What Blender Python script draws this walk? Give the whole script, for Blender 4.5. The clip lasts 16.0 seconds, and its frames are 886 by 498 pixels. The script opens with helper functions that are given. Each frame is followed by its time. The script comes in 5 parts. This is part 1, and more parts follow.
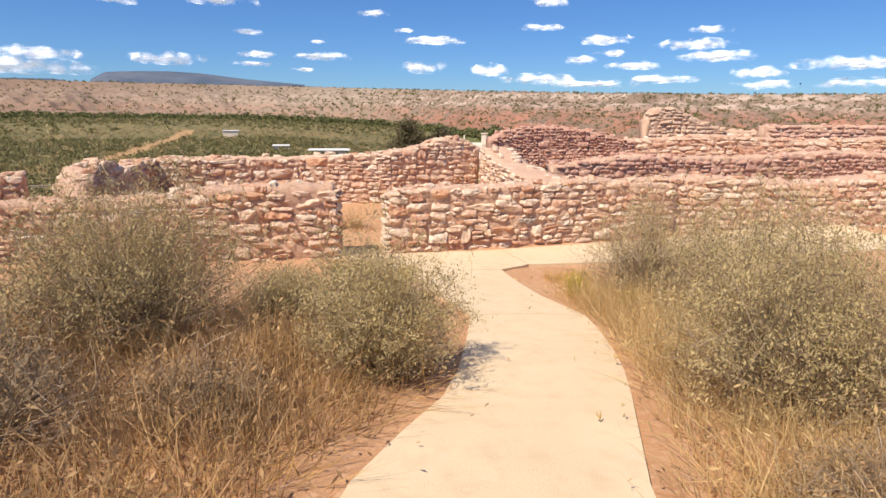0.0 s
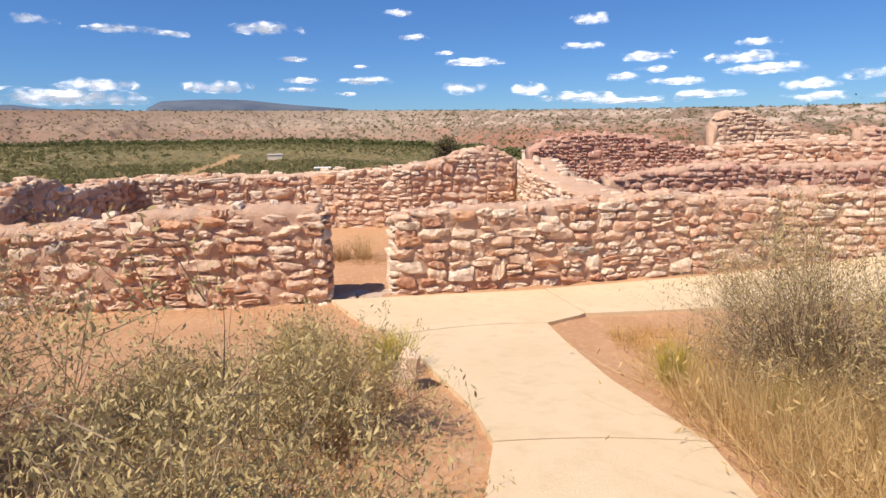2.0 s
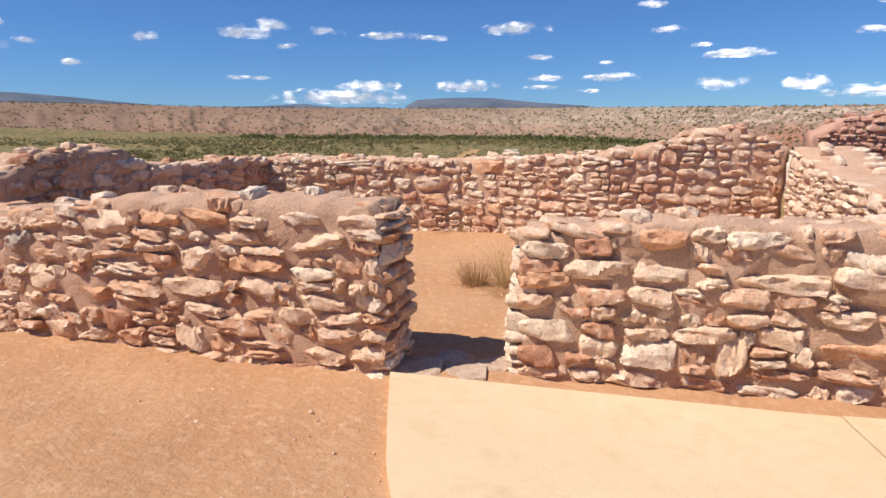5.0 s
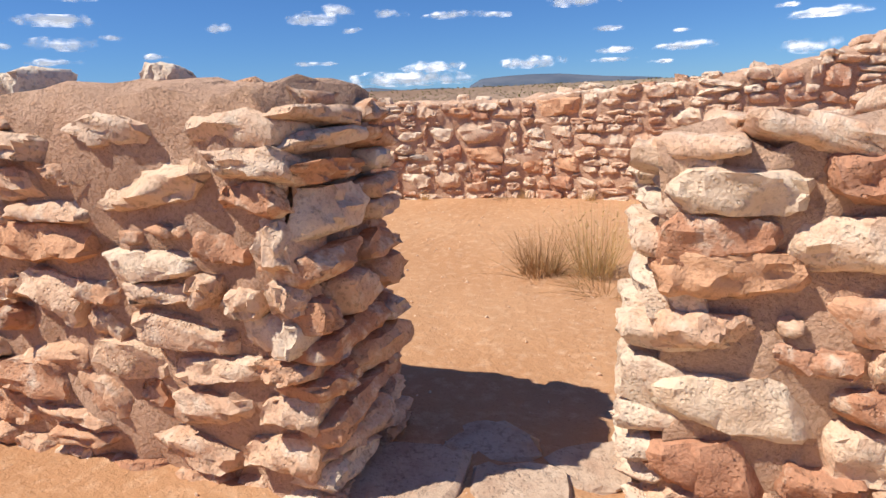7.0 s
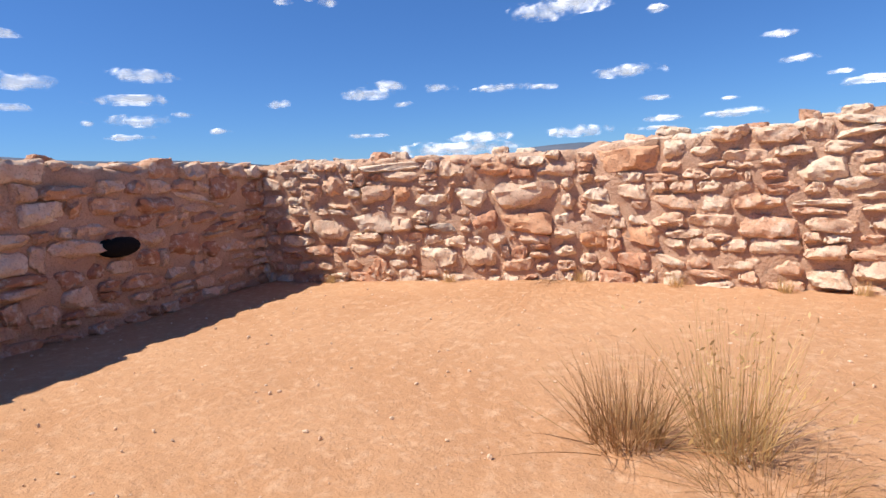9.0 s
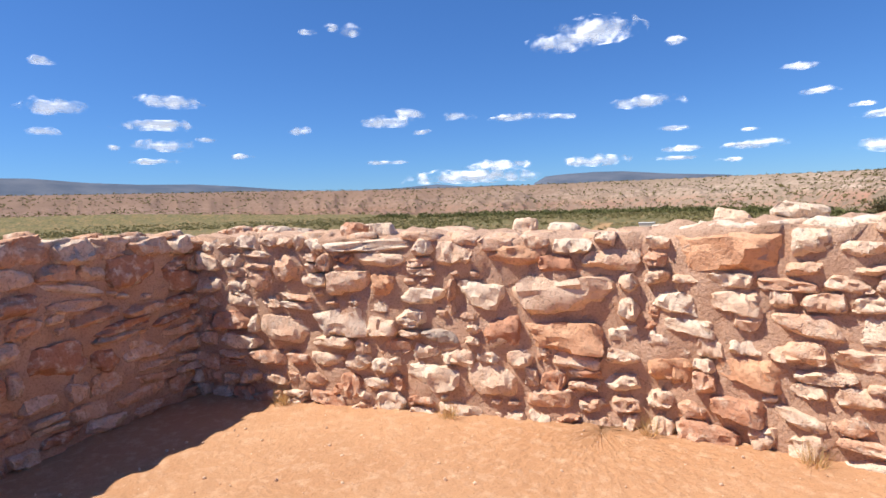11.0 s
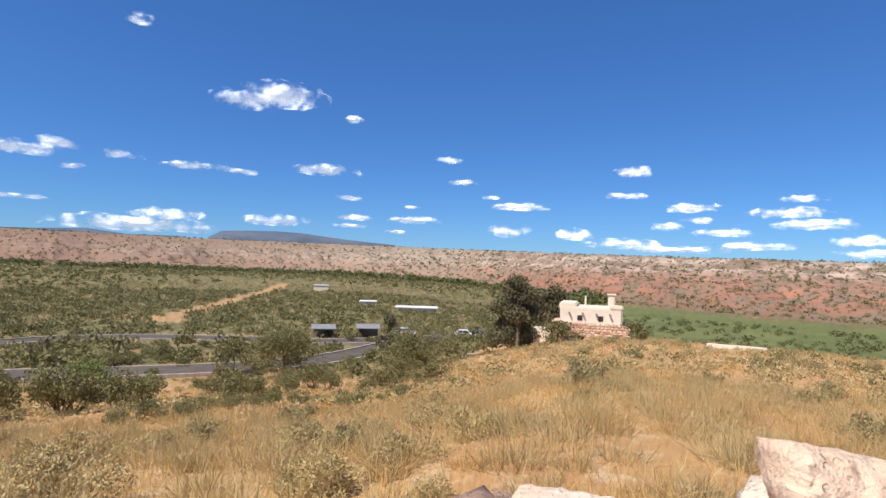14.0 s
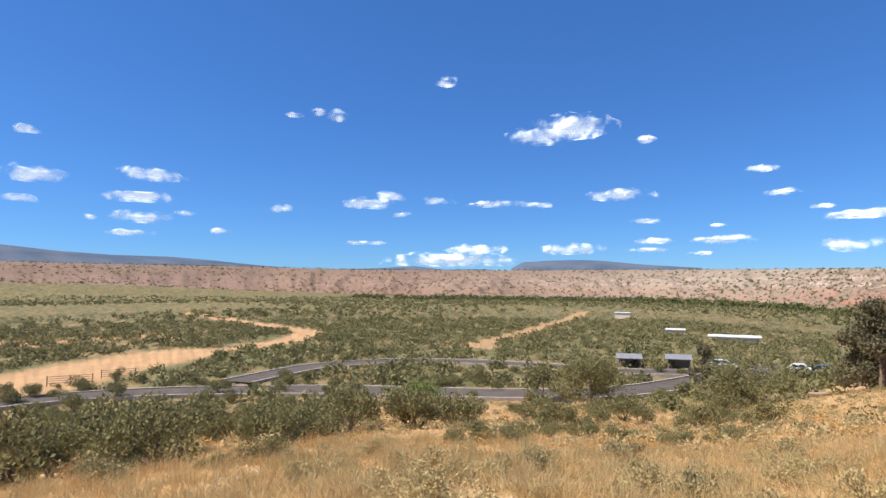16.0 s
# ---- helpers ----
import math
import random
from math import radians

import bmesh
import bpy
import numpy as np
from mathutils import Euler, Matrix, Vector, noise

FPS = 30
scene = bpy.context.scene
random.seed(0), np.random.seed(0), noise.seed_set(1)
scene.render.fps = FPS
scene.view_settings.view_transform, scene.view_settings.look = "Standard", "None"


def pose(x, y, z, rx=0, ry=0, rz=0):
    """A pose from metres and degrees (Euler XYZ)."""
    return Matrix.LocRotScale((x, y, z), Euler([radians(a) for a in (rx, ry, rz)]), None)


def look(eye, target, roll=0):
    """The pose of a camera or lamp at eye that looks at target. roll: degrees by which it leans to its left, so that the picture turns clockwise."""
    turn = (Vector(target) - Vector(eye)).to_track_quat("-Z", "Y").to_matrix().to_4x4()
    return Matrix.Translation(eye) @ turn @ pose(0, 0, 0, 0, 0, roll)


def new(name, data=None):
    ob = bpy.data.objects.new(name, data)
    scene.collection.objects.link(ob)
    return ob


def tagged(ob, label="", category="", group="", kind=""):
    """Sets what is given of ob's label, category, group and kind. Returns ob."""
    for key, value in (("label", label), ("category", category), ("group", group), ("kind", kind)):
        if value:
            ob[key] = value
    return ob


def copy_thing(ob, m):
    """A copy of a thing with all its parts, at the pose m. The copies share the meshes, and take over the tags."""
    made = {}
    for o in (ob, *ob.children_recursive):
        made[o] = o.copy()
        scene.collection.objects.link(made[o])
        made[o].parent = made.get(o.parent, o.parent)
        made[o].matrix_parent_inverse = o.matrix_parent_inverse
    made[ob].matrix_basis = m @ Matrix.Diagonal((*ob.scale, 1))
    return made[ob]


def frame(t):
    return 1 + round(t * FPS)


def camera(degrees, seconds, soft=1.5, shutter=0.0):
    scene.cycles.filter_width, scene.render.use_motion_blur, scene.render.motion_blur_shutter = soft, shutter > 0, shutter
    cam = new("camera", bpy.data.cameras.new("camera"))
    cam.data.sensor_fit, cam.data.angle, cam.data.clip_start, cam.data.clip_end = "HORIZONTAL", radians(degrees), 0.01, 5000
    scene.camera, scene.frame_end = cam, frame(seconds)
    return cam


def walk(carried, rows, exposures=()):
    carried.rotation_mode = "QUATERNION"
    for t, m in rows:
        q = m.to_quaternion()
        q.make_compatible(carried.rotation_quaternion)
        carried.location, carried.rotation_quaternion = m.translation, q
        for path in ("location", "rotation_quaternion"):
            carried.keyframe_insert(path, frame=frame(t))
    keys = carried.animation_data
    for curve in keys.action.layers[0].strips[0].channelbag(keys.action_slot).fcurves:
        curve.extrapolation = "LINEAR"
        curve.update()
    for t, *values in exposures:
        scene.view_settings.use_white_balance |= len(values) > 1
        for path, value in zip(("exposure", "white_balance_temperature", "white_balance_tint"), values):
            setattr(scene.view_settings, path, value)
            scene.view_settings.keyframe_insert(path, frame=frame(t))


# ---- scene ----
cam = camera(75.2, 16.0)
PATH = [
    (0, (1.066, 1.989, 2.656), (0.873, 3.918, 2.167), 0.7),
    (0.5, (1.037, 2.580, 2.579), (0.822, 4.514, 2.120), 0.4),
    (1, (1.039, 3.260, 2.474), (0.791, 5.195, 2.035), 0.0),
    (1.5, (1.028, 3.973, 2.393), (0.741, 5.906, 1.964), -0.4),
    (2, (1.037, 4.635, 2.289), (0.699, 6.560, 1.866), -0.7),
    (2.5, (1.098, 5.293, 2.229), (0.632, 7.195, 1.819), -0.4),
    (3, (1.071, 5.906, 2.134), (0.450, 7.766, 1.741), -0.5),
    (3.5, (1.083, 6.529, 2.053), (0.369, 8.352, 1.646), -1.5),
    (4, (1.054, 7.168, 1.987), (0.199, 8.932, 1.588), -1.2),
    (4.5, (0.924, 7.776, 1.936), (-0.012, 9.502, 1.557), -0.4),
    (5, (0.787, 8.433, 1.822), (-0.274, 10.075, 1.397), -0.3),
    (5.2, (0.722, 8.678, 1.796), (-0.399, 10.268, 1.330), -0.6),
    (7.3, (-0.609, 10.898, 1.031), (-1.856, 12.386, 0.552), -2.8),
    (7.5, (-0.718, 11.103, 0.938), (-1.969, 12.591, 0.468), -3.0),
    (8, (-0.969, 11.443, 0.893), (-2.229, 12.932, 0.453), -2.9),
    (8.5, (-1.228, 11.731, 0.898), (-2.530, 13.203, 0.528), -2.8),
    (9, (-1.454, 12.122, 1.048), (-2.836, 13.546, 0.796), -3.0),
    (9.2, (-1.527, 12.283, 1.129), (-2.951, 13.672, 0.928), -3.2),
    (11.3, (-2.918, 13.855, 1.448), (-4.337, 15.256, 1.300), -1.9),
    (11.5, (-3.099, 14.056, 1.427), (-4.468, 15.507, 1.284), -1.5),
    (12, (-3.425, 14.508, 1.447), (-4.635, 16.096, 1.320), -0.7),
    (12.5, (-3.690, 14.987, 1.475), (-4.684, 16.720, 1.379), 0.5),
    (13, (-3.919, 15.562, 1.510), (-4.689, 17.407, 1.469), 1.5),
    (13.5, (-4.162, 16.121, 1.585), (-4.767, 18.028, 1.593), 1.9),
    (14, (-4.330, 16.420, 1.600), (-4.821, 18.359, 1.649), 2.0),
    (14.5, (-4.430, 16.500, 1.630), (-4.915, 18.438, 1.713), 1.5),
    (15, (-4.520, 16.510, 1.640), (-5.173, 18.398, 1.745), 0.6),
    (15.5, (-4.640, 16.460, 1.640), (-5.617, 18.201, 1.755), 0.4),
    (16, (-4.780, 16.380, 1.640), (-6.146, 17.836, 1.767), -0.0),
]
walk(cam, [(t, look(eye, target, roll)) for t, eye, target, roll in PATH],
     exposures=((0, 0.30, 7000, 12), (4, 0.18, 6900, 12), (7.5, 0.24, 6900, 11), (8.5, 0.27, 6850, 11), (9, 0.38, 6800, 12), (11.5, 0.46, 6650, 11),
                (12, 0.48, 6600, 10), (12.5, 0.32, 6550, 10), (13.2, 0.26, 6500, 10), (14.5, 0.34, 6500, 9), (15.2, 0.40, 6500, 9), (16, 0.50, 6450, 9)))

# ---- light ----
SUN_FROM = Vector((-0.42, -0.57, 1.0)).normalized()
world = bpy.data.worlds.new("world")
scene.world = world
world.use_nodes = True
wn, wl = world.node_tree.nodes, world.node_tree.links
sky = wn.new("ShaderNodeTexSky")
sky.sky_type = 'NISHITA'
sky.sun_disc = False
sky.sun_elevation = math.asin(SUN_FROM.z)
sky.sun_rotation = math.atan2(SUN_FROM.x, SUN_FROM.y)
sky.altitude = 1000
sky.air_density = 1.0
sky.dust_density = 0.0
sky.ozone_density = 3.0
deep = wn.new("ShaderNodeMix")
deep.data_type, deep.blend_type = 'RGBA', 'MULTIPLY'
deep.inputs[0].default_value = 1.0
deep.inputs[7].default_value = (0.50, 0.83, 1.26, 1)
wl.new(sky.outputs[0], deep.inputs[6])
even = wn.new("ShaderNodeMix")
even.data_type = 'RGBA'
even.inputs[0].default_value = 0.25
even.inputs[7].default_value = (0.46, 2.0, 6.4, 1)
wl.new(deep.outputs[2], even.inputs[6])
wl.new(even.outputs[2], wn["Background"].inputs[0])
wn["Background"].inputs[1].default_value = 0.080
sun = new("sun", bpy.data.lights.new("sun", "SUN"))
sun.data.energy = 5.0
sun.data.angle = radians(0.53)
sun.data.color = (1.0, 0.95, 0.87)
sun.matrix_world = look(SUN_FROM * 50, (0, 0, 0))


# ---- materials ----
def material(name, rough=0.9, bump=0.0, scale=40.0, detail=6.0, spec=0.2, grit=None, pits=None):
    """A node material; returns it with its node tree, its principled node and a position. grit, pits: (scale, depth) of finer relief."""
    m = bpy.data.materials.new(name)
    m.use_nodes = True
    nt = m.node_tree
    b = nt.nodes["Principled BSDF"]
    b.inputs["Roughness"].default_value = rough
    b.inputs["Specular IOR Level"].default_value = spec
    geo = nt.nodes.new("ShaderNodeNewGeometry")
    co = geo.outputs["Position"]
    last = None

    def relief(height, depth):
        bp = nt.nodes.new("ShaderNodeBump")
        bp.inputs["Strength"].default_value = 1.0
        bp.inputs["Distance"].default_value = depth
        nt.links.new(height, bp.inputs["Height"])
        if last is not None:
            nt.links.new(last, bp.inputs["Normal"])
        return bp.outputs[0]
    for sc, dp, dt in ((scale, bump, detail), (*(grit or (1, 0)), 4.0)):
        if dp:
            n = nt.nodes.new("ShaderNodeTexNoise")
            n.inputs["Scale"].default_value = sc
            n.inputs["Detail"].default_value = dt
            n.inputs["Roughness"].default_value = 0.62
            nt.links.new(co, n.inputs["Vector"])
            last = relief(n.outputs[0], dp)
    if pits:
        v = nt.nodes.new("ShaderNodeTexVoronoi")
        v.inputs["Scale"].default_value = pits[0]
        nt.links.new(co, v.inputs["Vector"])
        mr_ = nt.nodes.new("ShaderNodeMapRange")
        mr_.inputs["From Min"].default_value, mr_.inputs["From Max"].default_value = 0.12, 0.36
        nt.links.new(v.outputs["Distance"], mr_.inputs["Value"])
        mx = nt.nodes.new("ShaderNodeMath")
        mx.operation = 'MAXIMUM'
        nt.links.new(mr_.outputs[0], mx.inputs[0])
        nt.links.new(noise_fac(nt, co, 5.0, 3, 0.58, 0.46), mx.inputs[1])
        last = relief(mx.outputs[0], pits[1])
    if last is not None:
        nt.links.new(last, b.inputs["Normal"])
    return m, nt, b, co


def noise_fac(nt, co, scale, detail=5.0, lo=0.35, hi=0.65, rough=0.6):
    n = nt.nodes.new("ShaderNodeTexNoise")
    n.inputs["Scale"].default_value = scale
    n.inputs["Detail"].default_value = detail
    n.inputs["Roughness"].default_value = rough
    nt.links.new(co, n.inputs["Vector"])
    r = nt.nodes.new("ShaderNodeMapRange")
    r.inputs["From Min"].default_value = lo
    r.inputs["From Max"].default_value = hi
    nt.links.new(n.outputs[0], r.inputs["Value"])
    return r.outputs[0]


def mix(nt, fac, a, b, how='MIX'):
    n = nt.nodes.new("ShaderNodeMix")
    n.data_type = 'RGBA'
    n.blend_type = how
    for sock, v in ((n.inputs[0], fac), (n.inputs[6], a), (n.inputs[7], b)):
        if isinstance(v, bpy.types.NodeSocket):
            nt.links.new(v, sock)
        elif isinstance(v, (int, float)):
            sock.default_value = v
        else:
            sock.default_value = (*v, 1)
    return n.outputs[2]


def ramp(nt, fac, stops):
    r = nt.nodes.new("ShaderNodeValToRGB")
    e = r.color_ramp.elements
    while len(e) < len(stops):
        e.new(0.5)
    for k, (p, c) in zip(e, stops):
        k.position, k.color = p, (*c, 1)
    nt.links.new(fac, r.inputs[0])
    return r.outputs[0]


def stone_material(name, stops, white=0.25):
    m, nt, b, co = material(name, 0.92, 0.018, 18.0, 9.0, grit=(110.0, 0.004), pits=(62.0, 0.004))
    info = nt.nodes.new("ShaderNodeObjectInfo")
    base = ramp(nt, info.outputs["Random"], stops)
    c = mix(nt, noise_fac(nt, co, 9.0, 6, 0.42, 0.68), base, (0.58, 0.31, 0.19))
    c2 = mix(nt, noise_fac(nt, co, 14.0, 7, 0.5, 0.72), mix(nt, 0.55, base, c), (0.78, 0.65, 0.51))
    c3 = mix(nt, noise_fac(nt, co, 60.0, 4, 0.52, 0.75), c2, mix(nt, 0.6, c2, (0.20, 0.11, 0.07)))
    nt.links.new(c3, b.inputs["Base Color"])
    return m


M_STONE = stone_material("sandstone", [(0.0, (0.50, 0.25, 0.15)), (0.16, (0.61, 0.33, 0.21)), (0.36, (0.71, 0.46, 0.31)),
                                       (0.6, (0.75, 0.54, 0.385)), (0.82, (0.79, 0.61, 0.45)), (1.0, (0.81, 0.67, 0.52))])
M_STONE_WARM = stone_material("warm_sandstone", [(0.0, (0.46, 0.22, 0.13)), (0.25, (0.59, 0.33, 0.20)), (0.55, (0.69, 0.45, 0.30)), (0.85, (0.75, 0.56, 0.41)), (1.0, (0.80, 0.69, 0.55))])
M_STONE_RED = stone_material("red_sandstone", [(0.0, (0.40, 0.19, 0.14)), (0.5, (0.54, 0.30, 0.23)), (1.0, (0.66, 0.45, 0.35))])
M_STONE_PALE = stone_material("pale_limestone", [(0.0, (0.66, 0.46, 0.32)), (0.5, (0.77, 0.60, 0.45)), (1.0, (0.82, 0.69, 0.54))])


def single_stone(name, col, dark):
    m, nt, b, co = material(name, 0.92, 0.018, 16.0, 9.0, grit=(110.0, 0.004), pits=(58.0, 0.004))
    c = mix(nt, noise_fac(nt, co, 7.0, 6, 0.4, 0.65), col, dark)
    c = mix(nt, noise_fac(nt, co, 45.0, 5, 0.52, 0.8), c, tuple(v * 0.5 for v in dark))
    nt.links.new(c, b.inputs["Base Color"])
    return m


M_TAN = single_stone("tan_sandstone", (0.78, 0.58, 0.42), (0.69, 0.46, 0.31))
M_ORANGE = single_stone("orange_sandstone", (0.70, 0.41, 0.25), (0.60, 0.32, 0.185))
M_WHITE = single_stone("white_limestone", (0.81, 0.655, 0.50), (0.73, 0.54, 0.385))
M_REDBROWN = single_stone("red_brown_sandstone", (0.56, 0.30, 0.19), (0.47, 0.23, 0.14))
M_GREY = single_stone("grey_limestone", (0.40, 0.32, 0.26), (0.50, 0.40, 0.32))

M_MORTAR, nt, b, co = material("mud_mortar", 0.97, 0.020, 40.0, 8.0, grit=(110.0, 0.009))
c = mix(nt, noise_fac(nt, co, 3.0, 5), (0.60, 0.375, 0.255), (0.67, 0.45, 0.32))
c = mix(nt, noise_fac(nt, co, 70.0, 4, 0.5, 0.75), c, (0.44, 0.26, 0.17))
nt.links.new(c, b.inputs["Base Color"])
M_MORTAR_RED, nt, b, co = material("red_mud_mortar", 0.97, 0.02, 30.0, 9.0)
nt.links.new(mix(nt, noise_fac(nt, co, 3.0, 5), (0.46, 0.25, 0.18), (0.56, 0.34, 0.25)), b.inputs["Base Color"])

M_CONCRETE, nt, b, co = material("sandy_concrete", 0.85, 0.003, 120.0, 6.0)
c = mix(nt, noise_fac(nt, co, 1.3, 6, 0.3, 0.7), (0.66, 0.49, 0.305), (0.71, 0.55, 0.36))
c = mix(nt, noise_fac(nt, co, 6.0, 8, 0.5, 0.8), c, (0.60, 0.43, 0.255))
c = mix(nt, noise_fac(nt, co, 250.0, 3, 0.55, 0.8), c, (0.52, 0.38, 0.23))
nt.links.new(c, b.inputs["Base Color"])

M_FLAG = single_stone("flagstone", (0.58, 0.44, 0.33), (0.46, 0.31, 0.22))


def leaf_material(name, a, bcol, trans=0.25, rough=0.75):
    m, nt, b, co = material(name, rough)
    geo = nt.nodes.new("ShaderNodeNewGeometry")
    info = nt.nodes.new("ShaderNodeObjectInfo")
    c = mix(nt, geo.outputs["Random Per Island"], a, bcol)
    c = mix(nt, noise_fac(nt, co, 2.5, 3, 0.35, 0.7), c, mix(nt, 0.5, c, (0.30, 0.22, 0.10)))
    nt.links.new(c, b.inputs["Base Color"])
    tr = nt.nodes.new("ShaderNodeBsdfTranslucent")
    nt.links.new(c, tr.inputs[0])
    ms = nt.nodes.new("ShaderNodeMixShader")
    ms.inputs[0].default_value = trans
    nt.links.new(b.outputs[0], ms.inputs[1])
    nt.links.new(tr.outputs[0], ms.inputs[2])
    nt.links.new(ms.outputs[0], nt.nodes["Material Output"].inputs[0])
    return m


M_SAGE = leaf_material("sage_leaf", (0.45, 0.345, 0.15), (0.66, 0.515, 0.255))
M_TWIG = leaf_material("grey_twig", (0.17, 0.115, 0.08), (0.46, 0.34, 0.23), 0.0)
M_STRAW = leaf_material("dry_straw", (0.60, 0.38, 0.155), (0.82, 0.60, 0.31), 0.3)
M_BROWNGRASS = leaf_material("brown_dry_grass", (0.27, 0.15, 0.07), (0.60, 0.37, 0.18), 0.2)
M_GOLD = leaf_material("golden_grass", (0.58, 0.32, 0.09), (0.80, 0.52, 0.19), 0.3)
M_YELLOWGREEN = leaf_material("yellow_green_rabbitbrush", (0.50, 0.44, 0.05), (0.78, 0.66, 0.13), 0.4)
M_SHRUB = leaf_material("creosote_leaf", (0.13, 0.13, 0.05), (0.27, 0.25, 0.105), 0.25)
M_COTTONWOOD = leaf_material("cottonwood_leaf", (0.07, 0.095, 0.03), (0.15, 0.17, 0.06), 0.2)
M_MOUND = leaf_material("olive_straw", (0.42, 0.315, 0.14), (0.68, 0.53, 0.27), 0.3)
M_ORANGE_GRASS = leaf_material("orange_dry_grass", (0.50, 0.27, 0.08), (0.72, 0.44, 0.16), 0.3)
M_SHRUB_DRY = leaf_material("dusty_shrub", (0.27, 0.225, 0.10), (0.50, 0.41, 0.21), 0.25)
M_FRESH = leaf_material("fresh_green_leaf", (0.11, 0.17, 0.04), (0.20, 0.26, 0.07), 0.25)
M_JUNIPER = leaf_material("juniper_needles", (0.055, 0.058, 0.033), (0.15, 0.135, 0.075), 0.1)
M_BARK = leaf_material("bark", (0.13, 0.09, 0.06), (0.26, 0.18, 0.13), 0.0)


# ---- ground shape ----
def smooth(a, b, v):
    k = np.clip((v - a) / (b - a), 0, 1)
    return k * k * (3 - 2 * k)


CX, CY = -4.5, 16.7          # centre of the ring grid, at the overlook
UX, UY = 0.897, 0.442        # along the north wall


def ground_z(x, y):
    """Height of the ground at x, y (arrays)."""
    x, y = np.asarray(x, float), np.asarray(y, float)
    near = np.interp(y, [-8, 2, 5, 7.6, 10.2, 11.2, 12.5, 14, 17, 20], [1.5, 1.2, 0.85, 0.51, 0.12, 0.03, -0.05, -0.07, 0.0, 0.0])
    near = near + 1.0 * np.exp(-(((x - 9) / 6.5) ** 2 + ((y - 23) / 6.0) ** 2) * 1.2)
    dx, dy = x - CX, y - CY
    r = np.hypot(dx, dy)
    az = np.degrees(np.arctan2(-dx, dy))
    slope = np.interp(r, [0, 1.5, 5, 10, 20, 40, 60, 75, 120, 250, 600, 1000, 6000], [0.0, 0.0, -0.4, -1.6, -3.6, -7.9, -11.5, -13.3, -13.9, -15.5, -18, -21, -21])
    crest = np.interp(r, [0, 1.5, 6, 20, 40, 60, 72, 90, 150, 250, 1000, 6000], [0.0, 0.0, -0.2, -1.9, -3.8, -5.6, -6.6, -9.5, -20, -24, -25, -25])
    w = smooth(-4, 24, az)
    out = slope * w + crest * (1 - w)
    # the ruin's own terrace lies on the near side of the north wall
    side = (x - CX) * (-UY) + (y - CY) * UX
    back = -np.interp(np.maximum(0, np.hypot(x - 1, y - 9) - 20), [0, 30, 120, 400, 6000], [0, 5, 14, 19, 21])
    site = near + back
    k = smooth(0.4, 3.0, side)
    z = out * k + site * (1 - k)
    # mesas across the valley
    base_r = np.interp(az, [-60, -25, -13, 2, 12, 26, 48, 60, 90], [420, 400, 410, 480, 750, 1000, 1150, 1400, 1400])
    base_z = np.interp(az, [-60, -13, 2, 12, 26, 48, 60, 75, 90], [-25, -25, -24, -23, -21, -20, -12, 4, 8])
    top_e = np.interp(az, [-60, -21, -8, 7, 20, 38, 53, 61, 90], [1.25, 1.2, 1.25, 1.35, 1.45, 1.5, 1.6, 1.8, 2.0])
    run = np.interp(az, [-60, -13, 12, 26, 90], [230, 230, 300, 360, 380])
    far = (az > -75) & (az < 110)
    fade = smooth(-75, -58, az) * (1 - smooth(92, 108, az))
    top_z = (base_r + run) * np.tan(np.radians(top_e)) + 1.6
    t = np.clip((r - base_r) / run, 0, 1.15)
    val = smooth(0.62, 1.0, r / base_r)
    z = np.where(far, z * (1 - val * fade) + (z * 0 + base_z) * val * fade, z)
    rise = np.where(t < 0.35, t * 0.95, np.where(t < 0.55, 0.33 + (t - 0.35) * 1.9, np.where(t < 0.9, 0.71 + (t - 0.55) * 0.60, 0.92 + (t - 0.9) * 0.8)))
    rise = np.clip(rise, 0, 1)
    gul = gully(az, r, base_r) if np.any(r > 380) else 0 * r
    lift = (top_z - base_z) * rise
    shape = gul * (top_z - base_z) * 0.75 * np.clip(np.sin(np.pi * np.clip(t, 0, 1)), 0, 1)
    z = z + np.where(far, (lift - shape) * fade, 0)
    # high tableland far behind
    e1 = np.interp(az, [16, 19, 21, 24, 28, 30.5, 33, 35.3, 36.4, 37.2], [0, 1.62, 1.78, 2.0, 2.42, 2.5, 2.44, 2.3, 1.7, 0])
    e2 = np.interp(az, [37, 39, 43, 46, 50, 55, 58, 61, 65, 68.6, 73, 77, 81, 90, 105], [1.3, 1.65, 1.6, 1.95, 1.72, 1.6, 1.7, 1.95, 2.35, 2.62, 2.68, 2.9, 3.3, 3.4, 3.0])
    e = np.maximum(e1, np.where(az > 37, e2, 0))
    k2 = smooth(3000, 3700, r) * fade
    z = np.where(far & (e > 0), np.maximum(z, z * (1 - k2) + np.tan(np.radians(e)) * 3700 * k2), z)
    return z


def value_noise(x, y, seed):
    """Smooth noise between 0 and 1 on arrays."""
    ix, iy = np.floor(x), np.floor(y)
    fx, fy = x - ix, y - iy
    fx, fy = fx * fx * (3 - 2 * fx), fy * fy * (3 - 2 * fy)

    def h(a, b_):
        v = np.sin(a * 127.1 + b_ * 311.7 + seed * 74.7) * 43758.5453
        return v - np.floor(v)
    return (h(ix, iy) * (1 - fx) + h(ix + 1, iy) * fx) * (1 - fy) + (h(ix, iy + 1) * (1 - fx) + h(ix + 1, iy + 1) * fx) * fy


